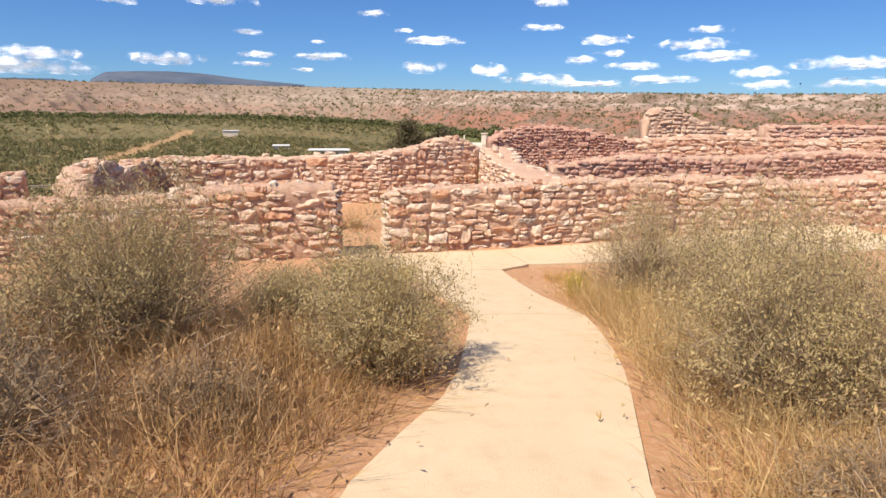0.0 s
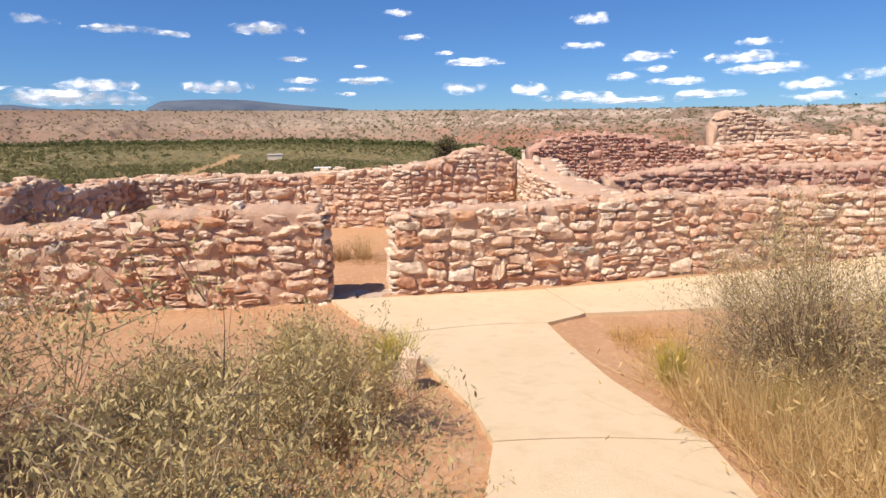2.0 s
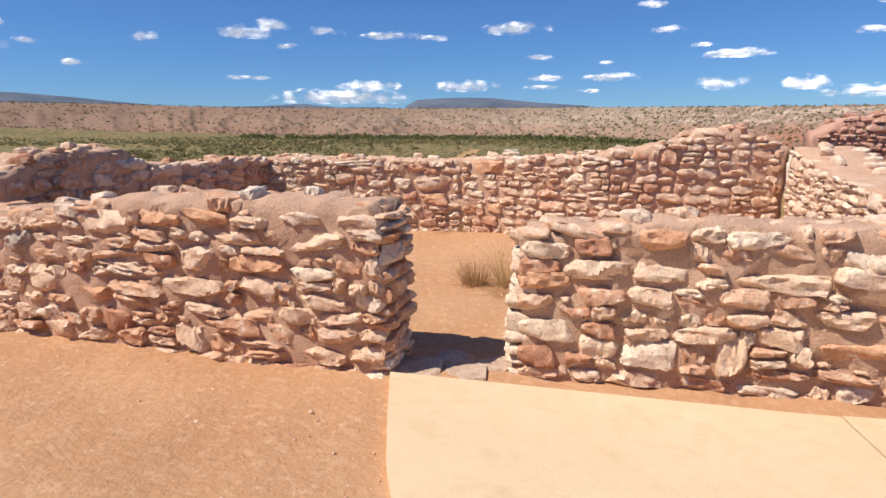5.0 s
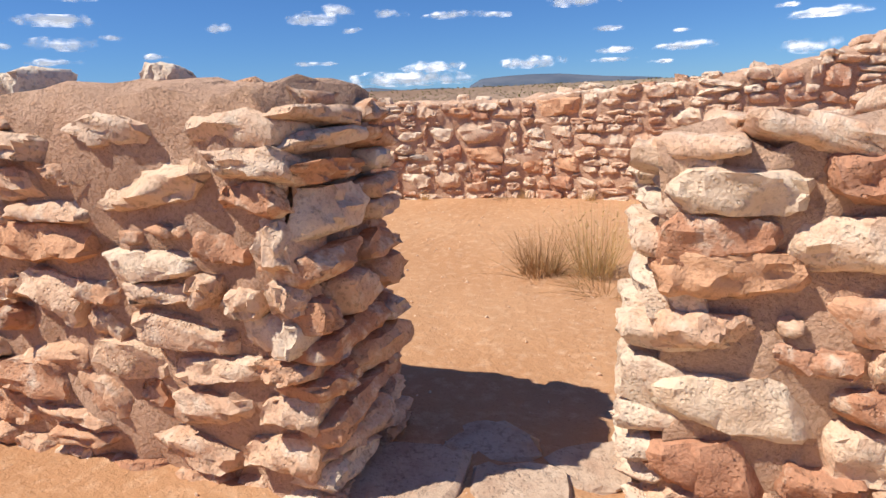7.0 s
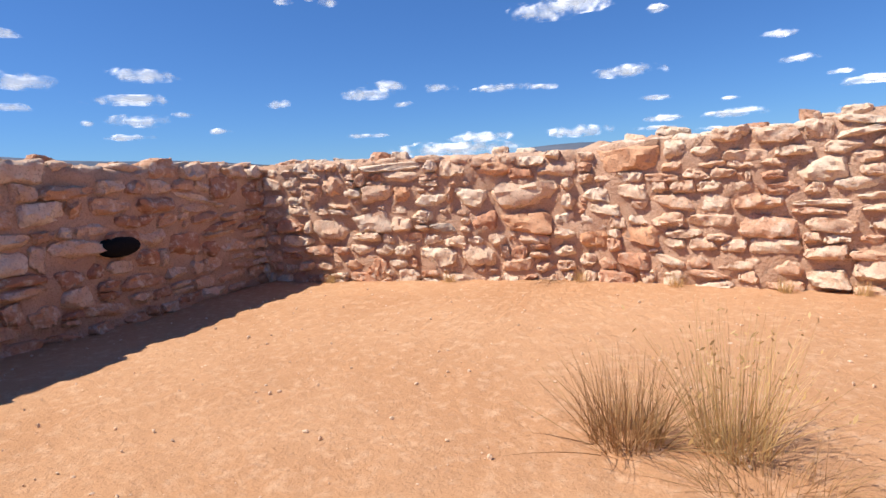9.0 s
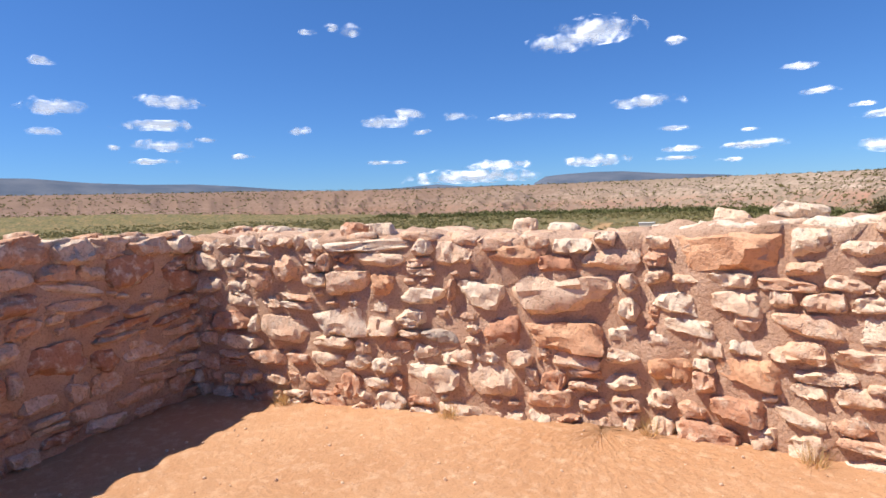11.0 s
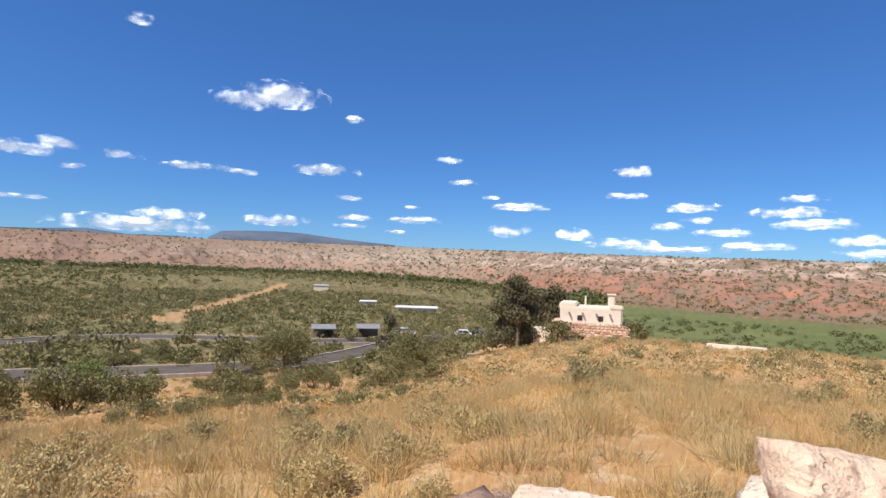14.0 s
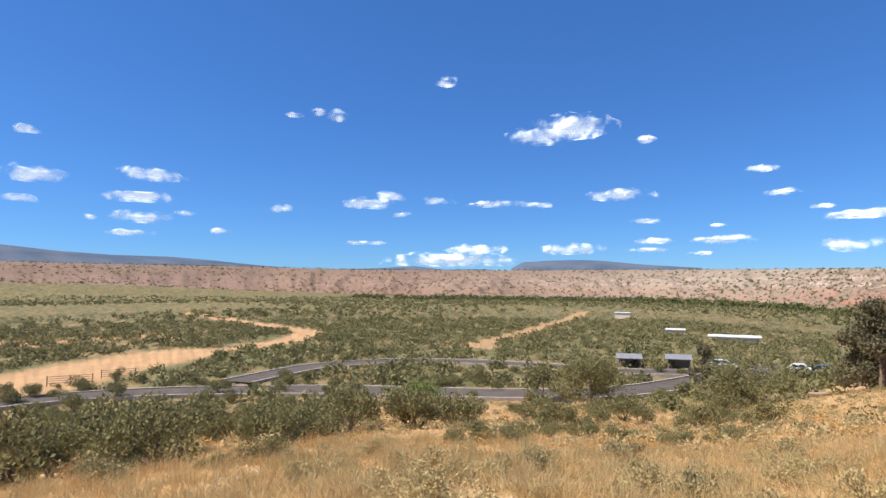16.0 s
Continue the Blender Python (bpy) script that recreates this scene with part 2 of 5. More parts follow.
def gully(az, r, base_r):
    """Eroded side canyons: 0 on the spurs, 1 in the gullies."""
    u = np.radians(az) * base_r
    v = r - base_r
    g = np.zeros_like(u)
    for wl_, amp, sk in ((120, 0.45, 0.35), (52, 0.30, -0.4), (23, 0.16, 0.5), (11, 0.09, -0.3)):
        n = value_noise((u + sk * v) / wl_, v / (wl_ * 1.5), wl_)
        g += amp * np.abs(2 * n - 1)
    return g


def gz(x, y):
    return float(ground_z(np.array([x]), np.array([y]))[0])


# ---- builders ----
def mesh_object(name, verts, faces, mat, parent=None, label="", smooth_it=False):
    me = bpy.data.meshes.new(name)
    me.from_pydata([tuple(v) for v in verts] if not isinstance(verts, np.ndarray) else verts.tolist(), [],
                   faces.tolist() if isinstance(faces, np.ndarray) else faces)
    me.materials.append(mat)
    if smooth_it:
        me.polygons.foreach_set("use_smooth", [True] * len(me.polygons))
    ob = new(name, me)
    ob.parent = parent
    if label:
        ob["label"] = label
    return ob


def part(name, bm, mat, parent=None, label="", smooth_it=False):
    me = bpy.data.meshes.new(name)
    bm.to_mesh(me)
    bm.free()
    me.materials.append(mat)
    if smooth_it:
        me.polygons.foreach_set("use_smooth", [True] * len(me.polygons))
    ob = new(name, me)
    ob.parent = parent
    if label:
        ob["label"] = label
    return ob


def block(sx, sy, sz, bevel=0.0, at=(0, 0, 0)):
    """A bevelled box standing on z = 0 of its place."""
    bm = bmesh.new()
    bmesh.ops.create_cube(bm, size=1)
    bm.transform(Matrix.Translation((at[0], at[1], at[2] + sz / 2)) @ Matrix.Diagonal((sx, sy, sz, 1)))
    if bevel:
        bmesh.ops.bevel(bm, geom=bm.edges[:], offset=bevel, segments=2, affect='EDGES')
    return bm


def vnoise(p, scale):
    return noise.noise(Vector(p) * scale)


# ---- ground sheet ----
azs = np.unique(np.round(np.concatenate([np.arange(-75, -35, 0.6), np.arange(-35, 88, 0.2), np.arange(88, 110, 0.6), np.arange(110, 285, 1.2)]), 3))
rads = np.concatenate([[0.0], np.geomspace(0.25, 380, 175), np.arange(388, 1500, 9.0), np.geomspace(1510, 4700, 34)])
A, R = np.meshgrid(azs, rads)
X, Y = CX - R * np.sin(np.radians(A)), CY + R * np.cos(np.radians(A))
Z = ground_z(X, Y)
rg = np.random.default_rng(4)
Z += np.where(R > 1400, 0, 1) * rg.normal(0, 1, Z.shape) * np.interp(R, [0, 3, 30, 120, 500, 1400], [0.003, 0.006, 0.05, 0.12, 0.6, 1.0])
na, nr = len(azs), len(rads)
idx = np.arange(nr * na).reshape(nr, na)
nxt = np.roll(idx, -1, axis=1)
quads = np.stack([idx[:-1], idx[1:], nxt[1:], nxt[:-1]], -1).reshape(-1, 4)

M_GROUND, nt, b, co = material("desert_ground", 0.95, 0.014, 22.0, 9.0, grit=(140.0, 0.004))
att = nt.nodes.new("ShaderNodeAttribute")
att.attribute_name = "zone"
sep = nt.nodes.new("ShaderNodeSeparateColor")
nt.links.new(att.outputs["Color"], sep.inputs[0])
dirt = mix(nt, noise_fac(nt, co, 0.8, 8, 0.35, 0.65), (0.54, 0.305, 0.165), (0.48, 0.255, 0.13))
dirt = mix(nt, noise_fac(nt, co, 14.0, 6, 0.5, 0.75), dirt, (0.62, 0.39, 0.24))
dirt = mix(nt, noise_fac(nt, co, 90.0, 5, 0.56, 0.75), dirt, (0.33, 0.165, 0.08))
hill = mix(nt, noise_fac(nt, co, 0.25, 7, 0.4, 0.62), (0.50, 0.31, 0.13), (0.45, 0.24, 0.10))
hill = mix(nt, noise_fac(nt, co, 2.2, 6, 0.52, 0.66), hill, (0.60, 0.42, 0.25))
valley = mix(nt, noise_fac(nt, co, 0.03, 8, 0.42, 0.60), (0.18, 0.15, 0.062), (0.27, 0.185, 0.085))
valley = mix(nt, noise_fac(nt, co, 0.16, 6, 0.46, 0.6), valley, (0.105, 0.105, 0.045))
green = mix(nt, noise_fac(nt, co, 0.04, 6, 0.35, 0.65), (0.105, 0.125, 0.04), (0.17, 0.175, 0.062))
# layered cliffs: bands in height, broken up by noise
sepx = nt.nodes.new("ShaderNodeSeparateXYZ")
nt.links.new(co, sepx.inputs[0])
mth = nt.nodes.new("ShaderNodeMath")
mth.operation = 'MULTIPLY_ADD'
mth.inputs[1].default_value = 6.0
nt.links.new(noise_fac(nt, co, 0.012, 5, 0, 1), mth.inputs[0])
nt.links.new(sepx.outputs[2], mth.inputs[2])
mr = nt.nodes.new("ShaderNodeMapRange")
mr.inputs["From Min"].default_value = -22
mr.inputs["From Max"].default_value = 34
nt.links.new(mth.outputs[0], mr.inputs["Value"])
cliff = ramp(nt, mr.outputs[0], [(0.0, (0.25, 0.14, 0.085)), (0.14, (0.36, 0.155, 0.095)), (0.34, (0.40, 0.19, 0.125)), (0.44, (0.40, 0.25, 0.18)),
                                 (0.52, (0.50, 0.385, 0.305)), (0.58, (0.36, 0.24, 0.175)), (0.66, (0.50, 0.39, 0.31)), (0.76, (0.35, 0.245, 0.18)), (0.86, (0.42, 0.32, 0.245)), (1.0, (0.22, 0.17, 0.11))])
cliff = mix(nt, noise_fac(nt, co, 0.05, 8, 0.43, 0.60), cliff, (0.22, 0.155, 0.11))
cliff = mix(nt, noise_fac(nt, co, 0.02, 6, 0.45, 0.6), cliff, mix(nt, 0.35, cliff, (0.20, 0.12, 0.085)))
cliff = mix(nt, noise_fac(nt, co, 0.16, 3, 0.56, 0.60), cliff, (0.12, 0.10, 0.055))
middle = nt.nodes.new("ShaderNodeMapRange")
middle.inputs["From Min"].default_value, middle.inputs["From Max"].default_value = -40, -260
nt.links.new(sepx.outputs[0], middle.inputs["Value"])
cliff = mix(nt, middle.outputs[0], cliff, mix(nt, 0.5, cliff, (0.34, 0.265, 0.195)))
west = nt.nodes.new("ShaderNodeMapRange")
west.inputs["From Min"].default_value, west.inputs["From Max"].default_value = -350, -1100
nt.links.new(sepx.outputs[0], west.inputs["Value"])
cliff = mix(nt, west.outputs[0], cliff, mix(nt, 0.6, cliff, (0.20, 0.105, 0.07)))
# far tableland: the haze of distance is put into its blue-grey colour
far_haze = mix(nt, noise_fac(nt, co, 0.004, 6, 0.4, 0.6), (0.075, 0.10, 0.14), (0.12, 0.14, 0.175))
c = mix(nt, sep.outputs[0], dirt, hill)
c = mix(nt, sep.outputs[1], c, valley)
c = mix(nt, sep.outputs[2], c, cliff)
att2 = nt.nodes.new("ShaderNodeAttribute")
att2.attribute_name = "zone_far"
sep2 = nt.nodes.new("ShaderNodeSeparateColor")
nt.links.new(att2.outputs["Color"], sep2.inputs[0])
c = mix(nt, sep2.outputs[0], c, far_haze)
c = mix(nt, sep2.outputs[1], c, green)
track = mix(nt, noise_fac(nt, co, 0.3, 6, 0.4, 0.65), (0.50, 0.30, 0.14), (0.44, 0.25, 0.13))
c = mix(nt, sep2.outputs[2], c, track)
nt.links.new(c, b.inputs["Base Color"])

ground = mesh_object("ground", np.stack([X, Y, Z], -1).reshape(-1, 3), quads, M_GROUND, smooth_it=True)
tagged(ground, "sandy desert ground running down to a scrubby valley and mesas", "ground", kind="structure")
side = (X - CX) * (-UY) + (Y - CY) * UX
base_r = np.interp(A, [-60, -25, -13, 2, 12, 26, 48, 60, 90], [420, 400, 410, 480, 750, 1000, 1150, 1400, 1400])
hillw = np.maximum(smooth(0.5, 2.5, side), smooth(22, 30, np.hypot(X - 1, Y - 9)))
valw = smooth(55, 95, R) * np.where(A > 10, 1, smooth(90, 130, R))
mesaw = smooth(-6, 12, R - base_r)
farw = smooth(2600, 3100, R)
greenw = smooth(130, 180, R) * (1 - smooth(0, 10, A)) * smooth(-70, -40, A) * (1 - smooth(-40, -12, R - base_r))
# two bare earth tracks and a graded lot in the valley
def lane(pts, half):
    d = np.full(X.shape, 1e9)
    for (x0, y0), (x1, y1) in zip(pts, pts[1:]):
        ux, uy = x1 - x0, y1 - y0
        k = np.clip(((X - x0) * ux + (Y - y0) * uy) / (ux * ux + uy * uy), 0, 1)
        d = np.minimum(d, np.hypot(X - x0 - k * ux, Y - y0 - k * uy))
    return 1 - smooth(half * 0.7, half * 1.3, d)


def polar(az, r):
    return (CX - r * math.sin(radians(az)), CY + r * math.cos(radians(az)))


bare = 0.75 * lane([polar(40, 150), polar(35, 215), polar(31, 300), polar(29.5, 420)], 4.5)
bare = np.maximum(bare, 0.7 * lane([polar(47, 165), polar(40, 160)], 6))
bare = np.maximum(bare, lane([polar(78, 118), polar(72, 128), polar(64, 150), polar(58, 180), polar(56, 215), polar(60, 260), polar(67, 420)], 5))
bare = np.maximum(bare, lane([polar(80, 110), polar(74, 130), polar(68, 150)], 11))
bare = np.maximum(bare, 0.8 * lane([polar(80, 200), polar(70, 210)], 12))
col = np.ones((nr * na, 4), dtype=np.float32)
col[:, 0], col[:, 1], col[:, 2] = hillw.ravel(), valw.ravel(), mesaw.ravel()
la = ground.data.color_attributes.new("zone", 'FLOAT_COLOR', 'POINT')
la.data.foreach_set("color", col.ravel())
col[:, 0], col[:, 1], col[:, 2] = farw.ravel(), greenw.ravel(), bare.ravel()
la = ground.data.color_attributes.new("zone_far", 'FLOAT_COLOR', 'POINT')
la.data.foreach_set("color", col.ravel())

# ---- concrete path ----
def slab(root, left, right, lift=0.05, n=14, bow=(0.0, 0.0)):
    """One concrete slab between two edge lines, laid on the ground."""
    def along(pts, k):
        d = [0.0]
        for a, b_ in zip(pts, pts[1:]):
            d.append(d[-1] + math.dist(a, b_))
        return np.interp(k * d[-1], d, [p[0] for p in pts]), np.interp(k * d[-1], d, [p[1] for p in pts])
    rows, m = [], 10
    for i in range(n + 1):
        a, b_ = along(left, i / n), along(right, i / n)
        up = bow[0] * max(0, 1 - 4 * i / n) + bow[1] * max(0, 4 * i / n - 3)
        rows.append([(a[0] + (b_[0] - a[0]) * j / m, a[1] + (b_[1] - a[1]) * j / m + up * math.sin(math.pi * j / m)) for j in range(m + 1)])
    verts, faces = [], []
    for row in rows:
        for x, y in row:
            verts.append((x, y, gz(x, y) + lift))
    w = m + 1
    for i in range(n):
        for j in range(m):
            faces.append((i * w + j, i * w + j + 1, (i + 1) * w + j + 1, (i + 1) * w + j))
    ring = [j for j in range(w)] + [i * w + m for i in range(1, n + 1)] + [n * w + j for j in range(m - 1, -1, -1)] + [i * w for i in range(n - 1, 0, -1)]
    low = len(verts)
    for v in ring:
        x, y, z = verts[v]
        verts.append((x, y, z - 0.12))
    for i in range(len(ring)):
        k = (i + 1) % len(ring)
        faces.append((ring[k], ring[i], low + i, low + k))
    return mesh_object("slab", verts, faces, M_CONCRETE, root)


path = tagged(new("path"), "pale sandy concrete footpath leading to the doorway", "path", kind="structure")
slab(path, [(0.25, -7), (0.25, 1.5), (0.44, 4.3), (0.80, 5.45), (0.82, 6.6), (0.80, 7.52)], [(1.75, -7), (1.72, 1.5), (1.80, 4.4), (2.02, 5.9), (2.05, 6.9), (1.99, 7.76)], n=26, bow=(0.0, 0.05))
slab(path, [(0.80, 7.535), (0.62, 8.05), (0.36, 8.55), (-0.05, 9.35), (-0.46, 10.02)], [(1.985, 7.775), (1.78, 8.35), (1.58, 8.9), (1.30, 10.1), (1.12, 10.83)], bow=(0.05, 0.14))
slab(path, [(-0.47, 10.035), (-0.88, 10.47), (-1.25, 10.95), (-1.66, 11.50)], [(1.115, 10.845), (1.58, 11.36), (1.34, 11.95), (1.09, 12.58)], bow=(0.14, 0.0))
slab(path, [(1.59, 11.37), (1.35, 11.96), (1.10, 12.60)], [(9.5, 13.9), (8.9, 15.0), (8.6, 15.8)], n=12)


# ---- stones ----
def stone_variants(n, seed, grid):
    """Rough broken stones about a unit across: rounded blocks, chipped by a few planes, with an uneven face."""
    out = []
    rs = np.random.default_rng(seed)
    for k in range(n):
        bm = bmesh.new()
        bmesh.ops.create_cube(bm, size=2)
        for ax, cuts in enumerate(grid):
            along = [e for e in bm.edges if abs((e.verts[0].co - e.verts[1].co)[ax]) > 1]
            bmesh.ops.subdivide_edges(bm, edges=along, cuts=cuts - 1, use_grid_fill=True)
        p = rs.uniform(4.0, 9.0)
        sh, ta, tb = rs.uniform(-0.10, 0.10), rs.uniform(-0.22, 0.22), rs.uniform(-0.12, 0.12)
        off = rs.uniform(0, 50, 3)
        chips = []
        for _ in range(7):
            d = Vector(rs.normal(size=3) * np.array([1.0, 0.9, 0.8])).normalized()
            chips.append((d, rs.uniform(0.82, 1.12)))
        for v in bm.verts:
            x, y, z = v.co
            q = (abs(x) ** p + abs(y) ** p + abs(z) ** p) ** (1 / p)
            x, y, z = x / q, y / q, z / q
            z = z * (1 + ta * x) + tb * x
            x += sh * z
            c_ = Vector((x, y, z))
            for d, o in chips:
                over = c_.dot(d) - o
                if over > 0:
                    c_ -= d * over * 0.9
            d = Vector((x + off[0], y + off[1], z * 0.8 + off[2]))
            nv = noise.noise_vector(d * 1.1) * 0.15 + noise.noise_vector(d * 2.6) * 0.15 + noise.noise_vector(d * 5.5) * 0.11 + noise.noise_vector(d * 11.0) * 0.06
            v.co = (c_.x + nv.x * 0.6, c_.y + nv.y * 1.25, c_.z + nv.z)
        xs = [v.co.x for v in bm.verts]
        zs = [v.co.z for v in bm.verts]
        sx, sz = (max(xs) - min(xs)), (max(zs) - min(zs))
        mx, mz = (max(xs) + min(xs)) / 2, (max(zs) + min(zs)) / 2
        for v in bm.verts:
            v.co.x = (v.co.x - mx) / sx
            v.co.z = (v.co.z - mz) / sz
            v.co.y *= 0.5
        me = bpy.data.meshes.new("stone")
        bm.to_mesh(me)
        bm.free()
        me.polygons.foreach_set("use_smooth", [True] * len(me.polygons))
        me.set_sharp_from_angle(angle=radians(38))
        out.append(me)
    return out


VARIANTS = stone_variants(36, 7, (7, 2, 4))
FINE = stone_variants(40, 19, (11, 3, 6))
WITH_MATERIAL = {}


def stone_mesh(k, mat, fine=False):
    key = (k, mat.name, fine)
    if key not in WITH_MATERIAL:
        me = (FINE if fine else VARIANTS)[k].copy()
        me.materials.append(mat)
        WITH_MATERIAL[key] = me
    return WITH_MATERIAL[key]


def top_of(profile, s):
    return float(np.interp(s, [p[0] for p in profile], [p[1] for p in profile]))


def rubble_wall(name, label, p0, p1, profile, thick, seed, mat=None, mortar=None, row=(0.085, 0.17), width=(0.15, 0.42), ends=(False, False),
                features=(), end_mat=None, back=True, caps=0.45, limit=300, fine=False, tops=()):
    """A dry-laid stone wall from p0 to p1 (its front face; the front looks to the right of that line). profile: (distance, height of the top)."""
    mat, mortar = mat or M_STONE, mortar or M_MORTAR
    rs = np.random.default_rng(seed)
    p0, p1 = Vector((*p0, 0)), Vector((*p1, 0))
    length = (p1 - p0).length
    u = (p1 - p0) / length
    n = Vector((u.y, -u.x, 0))

    def at(s, d, z):
        return p0 + u * s - n * d + Vector((0, 0, z))

    def low(s, d):
        q = at(s, d, 0)
        return gz(q.x, q.y)
    # core of mortar and rubble
    ns, nz_, nt_ = max(4, int(length / 0.055)), 18, 6
    inset = 0.018
    c0, c1 = (0.05 if ends[0] else -0.06), (-0.05 if ends[1] else 0.06)
    verts, faces = [], []
    for i in range(ns + 1):
        s = c0 + (length - c0 + c1) * i / ns
        tz = top_of(profile, s)
        ring = []
        b0, b1 = low(s, 0) - 0.15, low(s, thick) - 0.15
        for j in range(nz_ + 1):
            ring.append((inset, b0 + (tz - b0) * j / nz_))
        for j in range(1, nt_):
            ring.append((inset + (thick - 2 * inset) * j / nt_, tz + 0.03 * math.sin(math.pi * j / nt_)))
        for j in range(nz_ + 1):
            ring.append((thick - inset, tz + (b1 - tz) * j / nz_))
        for d, z in ring:
            q = at(s, d, z)
            k = noise.noise_vector(q * 3.0) * 0.035 + noise.noise_vector(q * 8.0) * 0.04 + noise.noise_vector(q * 19.0) * 0.022
            verts.append(q + k)
    w = 2 * (nz_ + 1) + nt_ - 1
    for i in range(ns):
        for j in range(w - 1):
            a = i * w + j
            faces.append((a, a + w, a + w + 1, a + 1))
    faces.append(list(range(w)))
    faces.append(list(range(ns * w + w - 1, ns * w - 1, -1)))
    root = mesh_object(name, verts, faces, mortar, smooth_it=True)
    tagged(root, label, "wall", kind="structure")
    placed = [0]
    loose = ([], [])

    def put(center, ax, ay, sx, sy, sz, tilt, m, loose_one=False):
        k = int(rs.integers(len(VARIANTS if loose_one or not fine else FINE)))
        yaw = Matrix((ax, ay, Vector((0, 0, 1)))).transposed().to_4x4()
        fl = -1 if rs.random() < 0.5 else 1
        mm = Matrix.Translation(center) @ yaw @ pose(0, 0, 0, rs.normal(-6, 5), tilt, rs.normal(0, 4)) @ Matrix.Diagonal((sx, sy, sz, 1))
        if fl < 0:
            mm = mm @ pose(0, 0, 0, 0, 180, 0)
        if loose_one or placed[0] >= limit:
            me = VARIANTS[k % len(VARIANTS)]
            o = len(loose[0])
            loose[0].extend([mm @ v.co for v in me.vertices])
            loose[1].extend([[o + i for i in p.vertices] for p in me.polygons])
            return
        ob = new("stone", stone_mesh(k, m, fine))
        ob.parent = root
        ob.matrix_world = mm
        placed[0] += 1

    def face(span, at_, ax, inward, ztop, zlow, feats, loose_one=False, mat=mat, over=0.12):
        feats = list(feats)
        z = min(zlow(0.0), zlow(span)) - 0.04
        zmax = max(ztop(span * k / 12) for k in range(13))
        # now and then a large stone that reaches over two courses
        for _ in range(int(span * (zmax - z) * 1.1) if fine or not loose_one else 0):
            w2, h2 = rs.uniform(0.26, 0.46), rs.uniform(0.17, 0.25)
            c0_, z0_ = rs.uniform(0, max(0.01, span - w2)), rs.uniform(z + 0.05, max(z + 0.06, zmax - h2))
            if z0_ + h2 < ztop(c0_ + w2 / 2) and not any(c0_ < f[1] and c0_ + w2 > f[0] and z0_ < f[3] and z0_ + h2 > f[2] for f in feats) and span > 1:
                feats.append((c0_, c0_ + w2, z0_, z0_ + h2, mat, rs.normal(0, 5)))
        used = [f[:4] for f in feats]
        ph = rs.uniform(0, 6)
        while z < zmax:
            h = rs.uniform(*row)
            # free stretches of this course between the large stones
            shut = sorted((f[0], f[1]) for f in feats if min(f[3], z + h) - max(f[2], z) > 0.4 * h)
            free, s = [], 0.0
            for f0, f1 in shut:
                if f0 - s > 0.05:
                    free.append((s, f0))
                s = max(s, f1)
            if span - s > 0.05:
                free.append((s, span))
            for a0, a1 in free:
                cuts = [a0]
                while cuts[-1] < a1 - 0.02:
                    wd = rs.uniform(*width) * (0.7 + 0.6 * h / row[1]) * (0.6 if rs.random() < 0.2 else 1)
                    cuts.append(a1 if a1 - cuts[-1] - wd < width[0] * 0.7 else cuts[-1] + wd)
                for s0, s1 in zip(cuts, cuts[1:]):
                    sc, hh = (s0 + s1) / 2, h * rs.uniform(0.78, 1.18)
                    zc = z + h / 2 + rs.normal(0, 0.010) + (0.022 * math.sin(sc * 2.3 + ph + 2.1 * z) if span > 1 else 0)
                    if s1 - s0 < 0.05 or zc + hh * over > ztop(sc) or zc < zlow(sc) - 0.06:
                        continue
                    dp = rs.uniform(0.17, 0.25)
                    used.append((s0, s1, zc - hh / 2, zc + hh / 2))
                    out = rs.uniform(0.004, 0.05) + (0.03 if over == 0 else 0)
                    two = h > 0.14 and rs.random() < 0.2
                    for q in ((-0.25, 0.25) if two else (0,)):
                        c_ = at_(sc, dp / 2 - out, zc + q * hh)
                        put(c_, ax, inward, (s1 - s0) * 1.03 - rs.uniform(-0.004, 0.014), dp, hh * (0.5 if two else 1.03), rs.normal(0, 5), mat, loose_one)
            z += h + 0.004
        # small chinking stones in the wide joints
        for _ in range(int(span * 160)):
            cs, cz = rs.uniform(0.05, span - 0.05), rs.uniform(zlow(0.0), zmax)
            cw, ch = rs.uniform(0.05, 0.12), rs.uniform(0.03, 0.06)
            if cz > ztop(cs) - 0.05 or any(cs + cw / 2 > q[0] and cs - cw / 2 < q[1] and cz + ch / 2 > q[2] and cz - ch / 2 < q[3] for q in used):
                continue
            used.append((cs - cw / 2, cs + cw / 2, cz - ch / 2, cz + ch / 2))
            put(at_(cs, 0.03, cz), ax, inward, cw, 0.1, ch, rs.normal(0, 9), mat, True)
        for f in feats:
            dp = 0.24
            put(at_((f[0] + f[1]) / 2, dp / 2 - 0.03, (f[2] + f[3]) / 2), ax, inward, (f[1] - f[0]) * 1.05, dp, (f[3] - f[2]) * 1.07, f[5] if len(f) > 5 else 0, f[4])

    face(length, lambda s, d, z: at(s, d, z), u, -n, lambda s: top_of(profile, s), lambda s: low(s, 0), features)
    for k, on in enumerate(ends):
        if on:
            e = 0.0 if k == 0 else length
            sg = 1 if k == 0 else -1
            tz = top_of(profile, e)
            face(thick, lambda s, d, z, e=e, sg=sg: at(e + sg * d, s if sg < 0 else thick - s, z), -n if sg < 0 else n, u * sg, lambda s, tz=tz: tz, lambda s, e=e: low(e, s), (), False, end_mat or mat, 0.0)
    # stones lying on the top
    for s, d, wd, hh, m in tops:
        put(at(s, d, top_of(profile, s) + hh * 0.36), u, -n, wd, wd * 0.7, hh, rs.normal(0, 6), m)
    s = rs.uniform(0.05, 0.3)
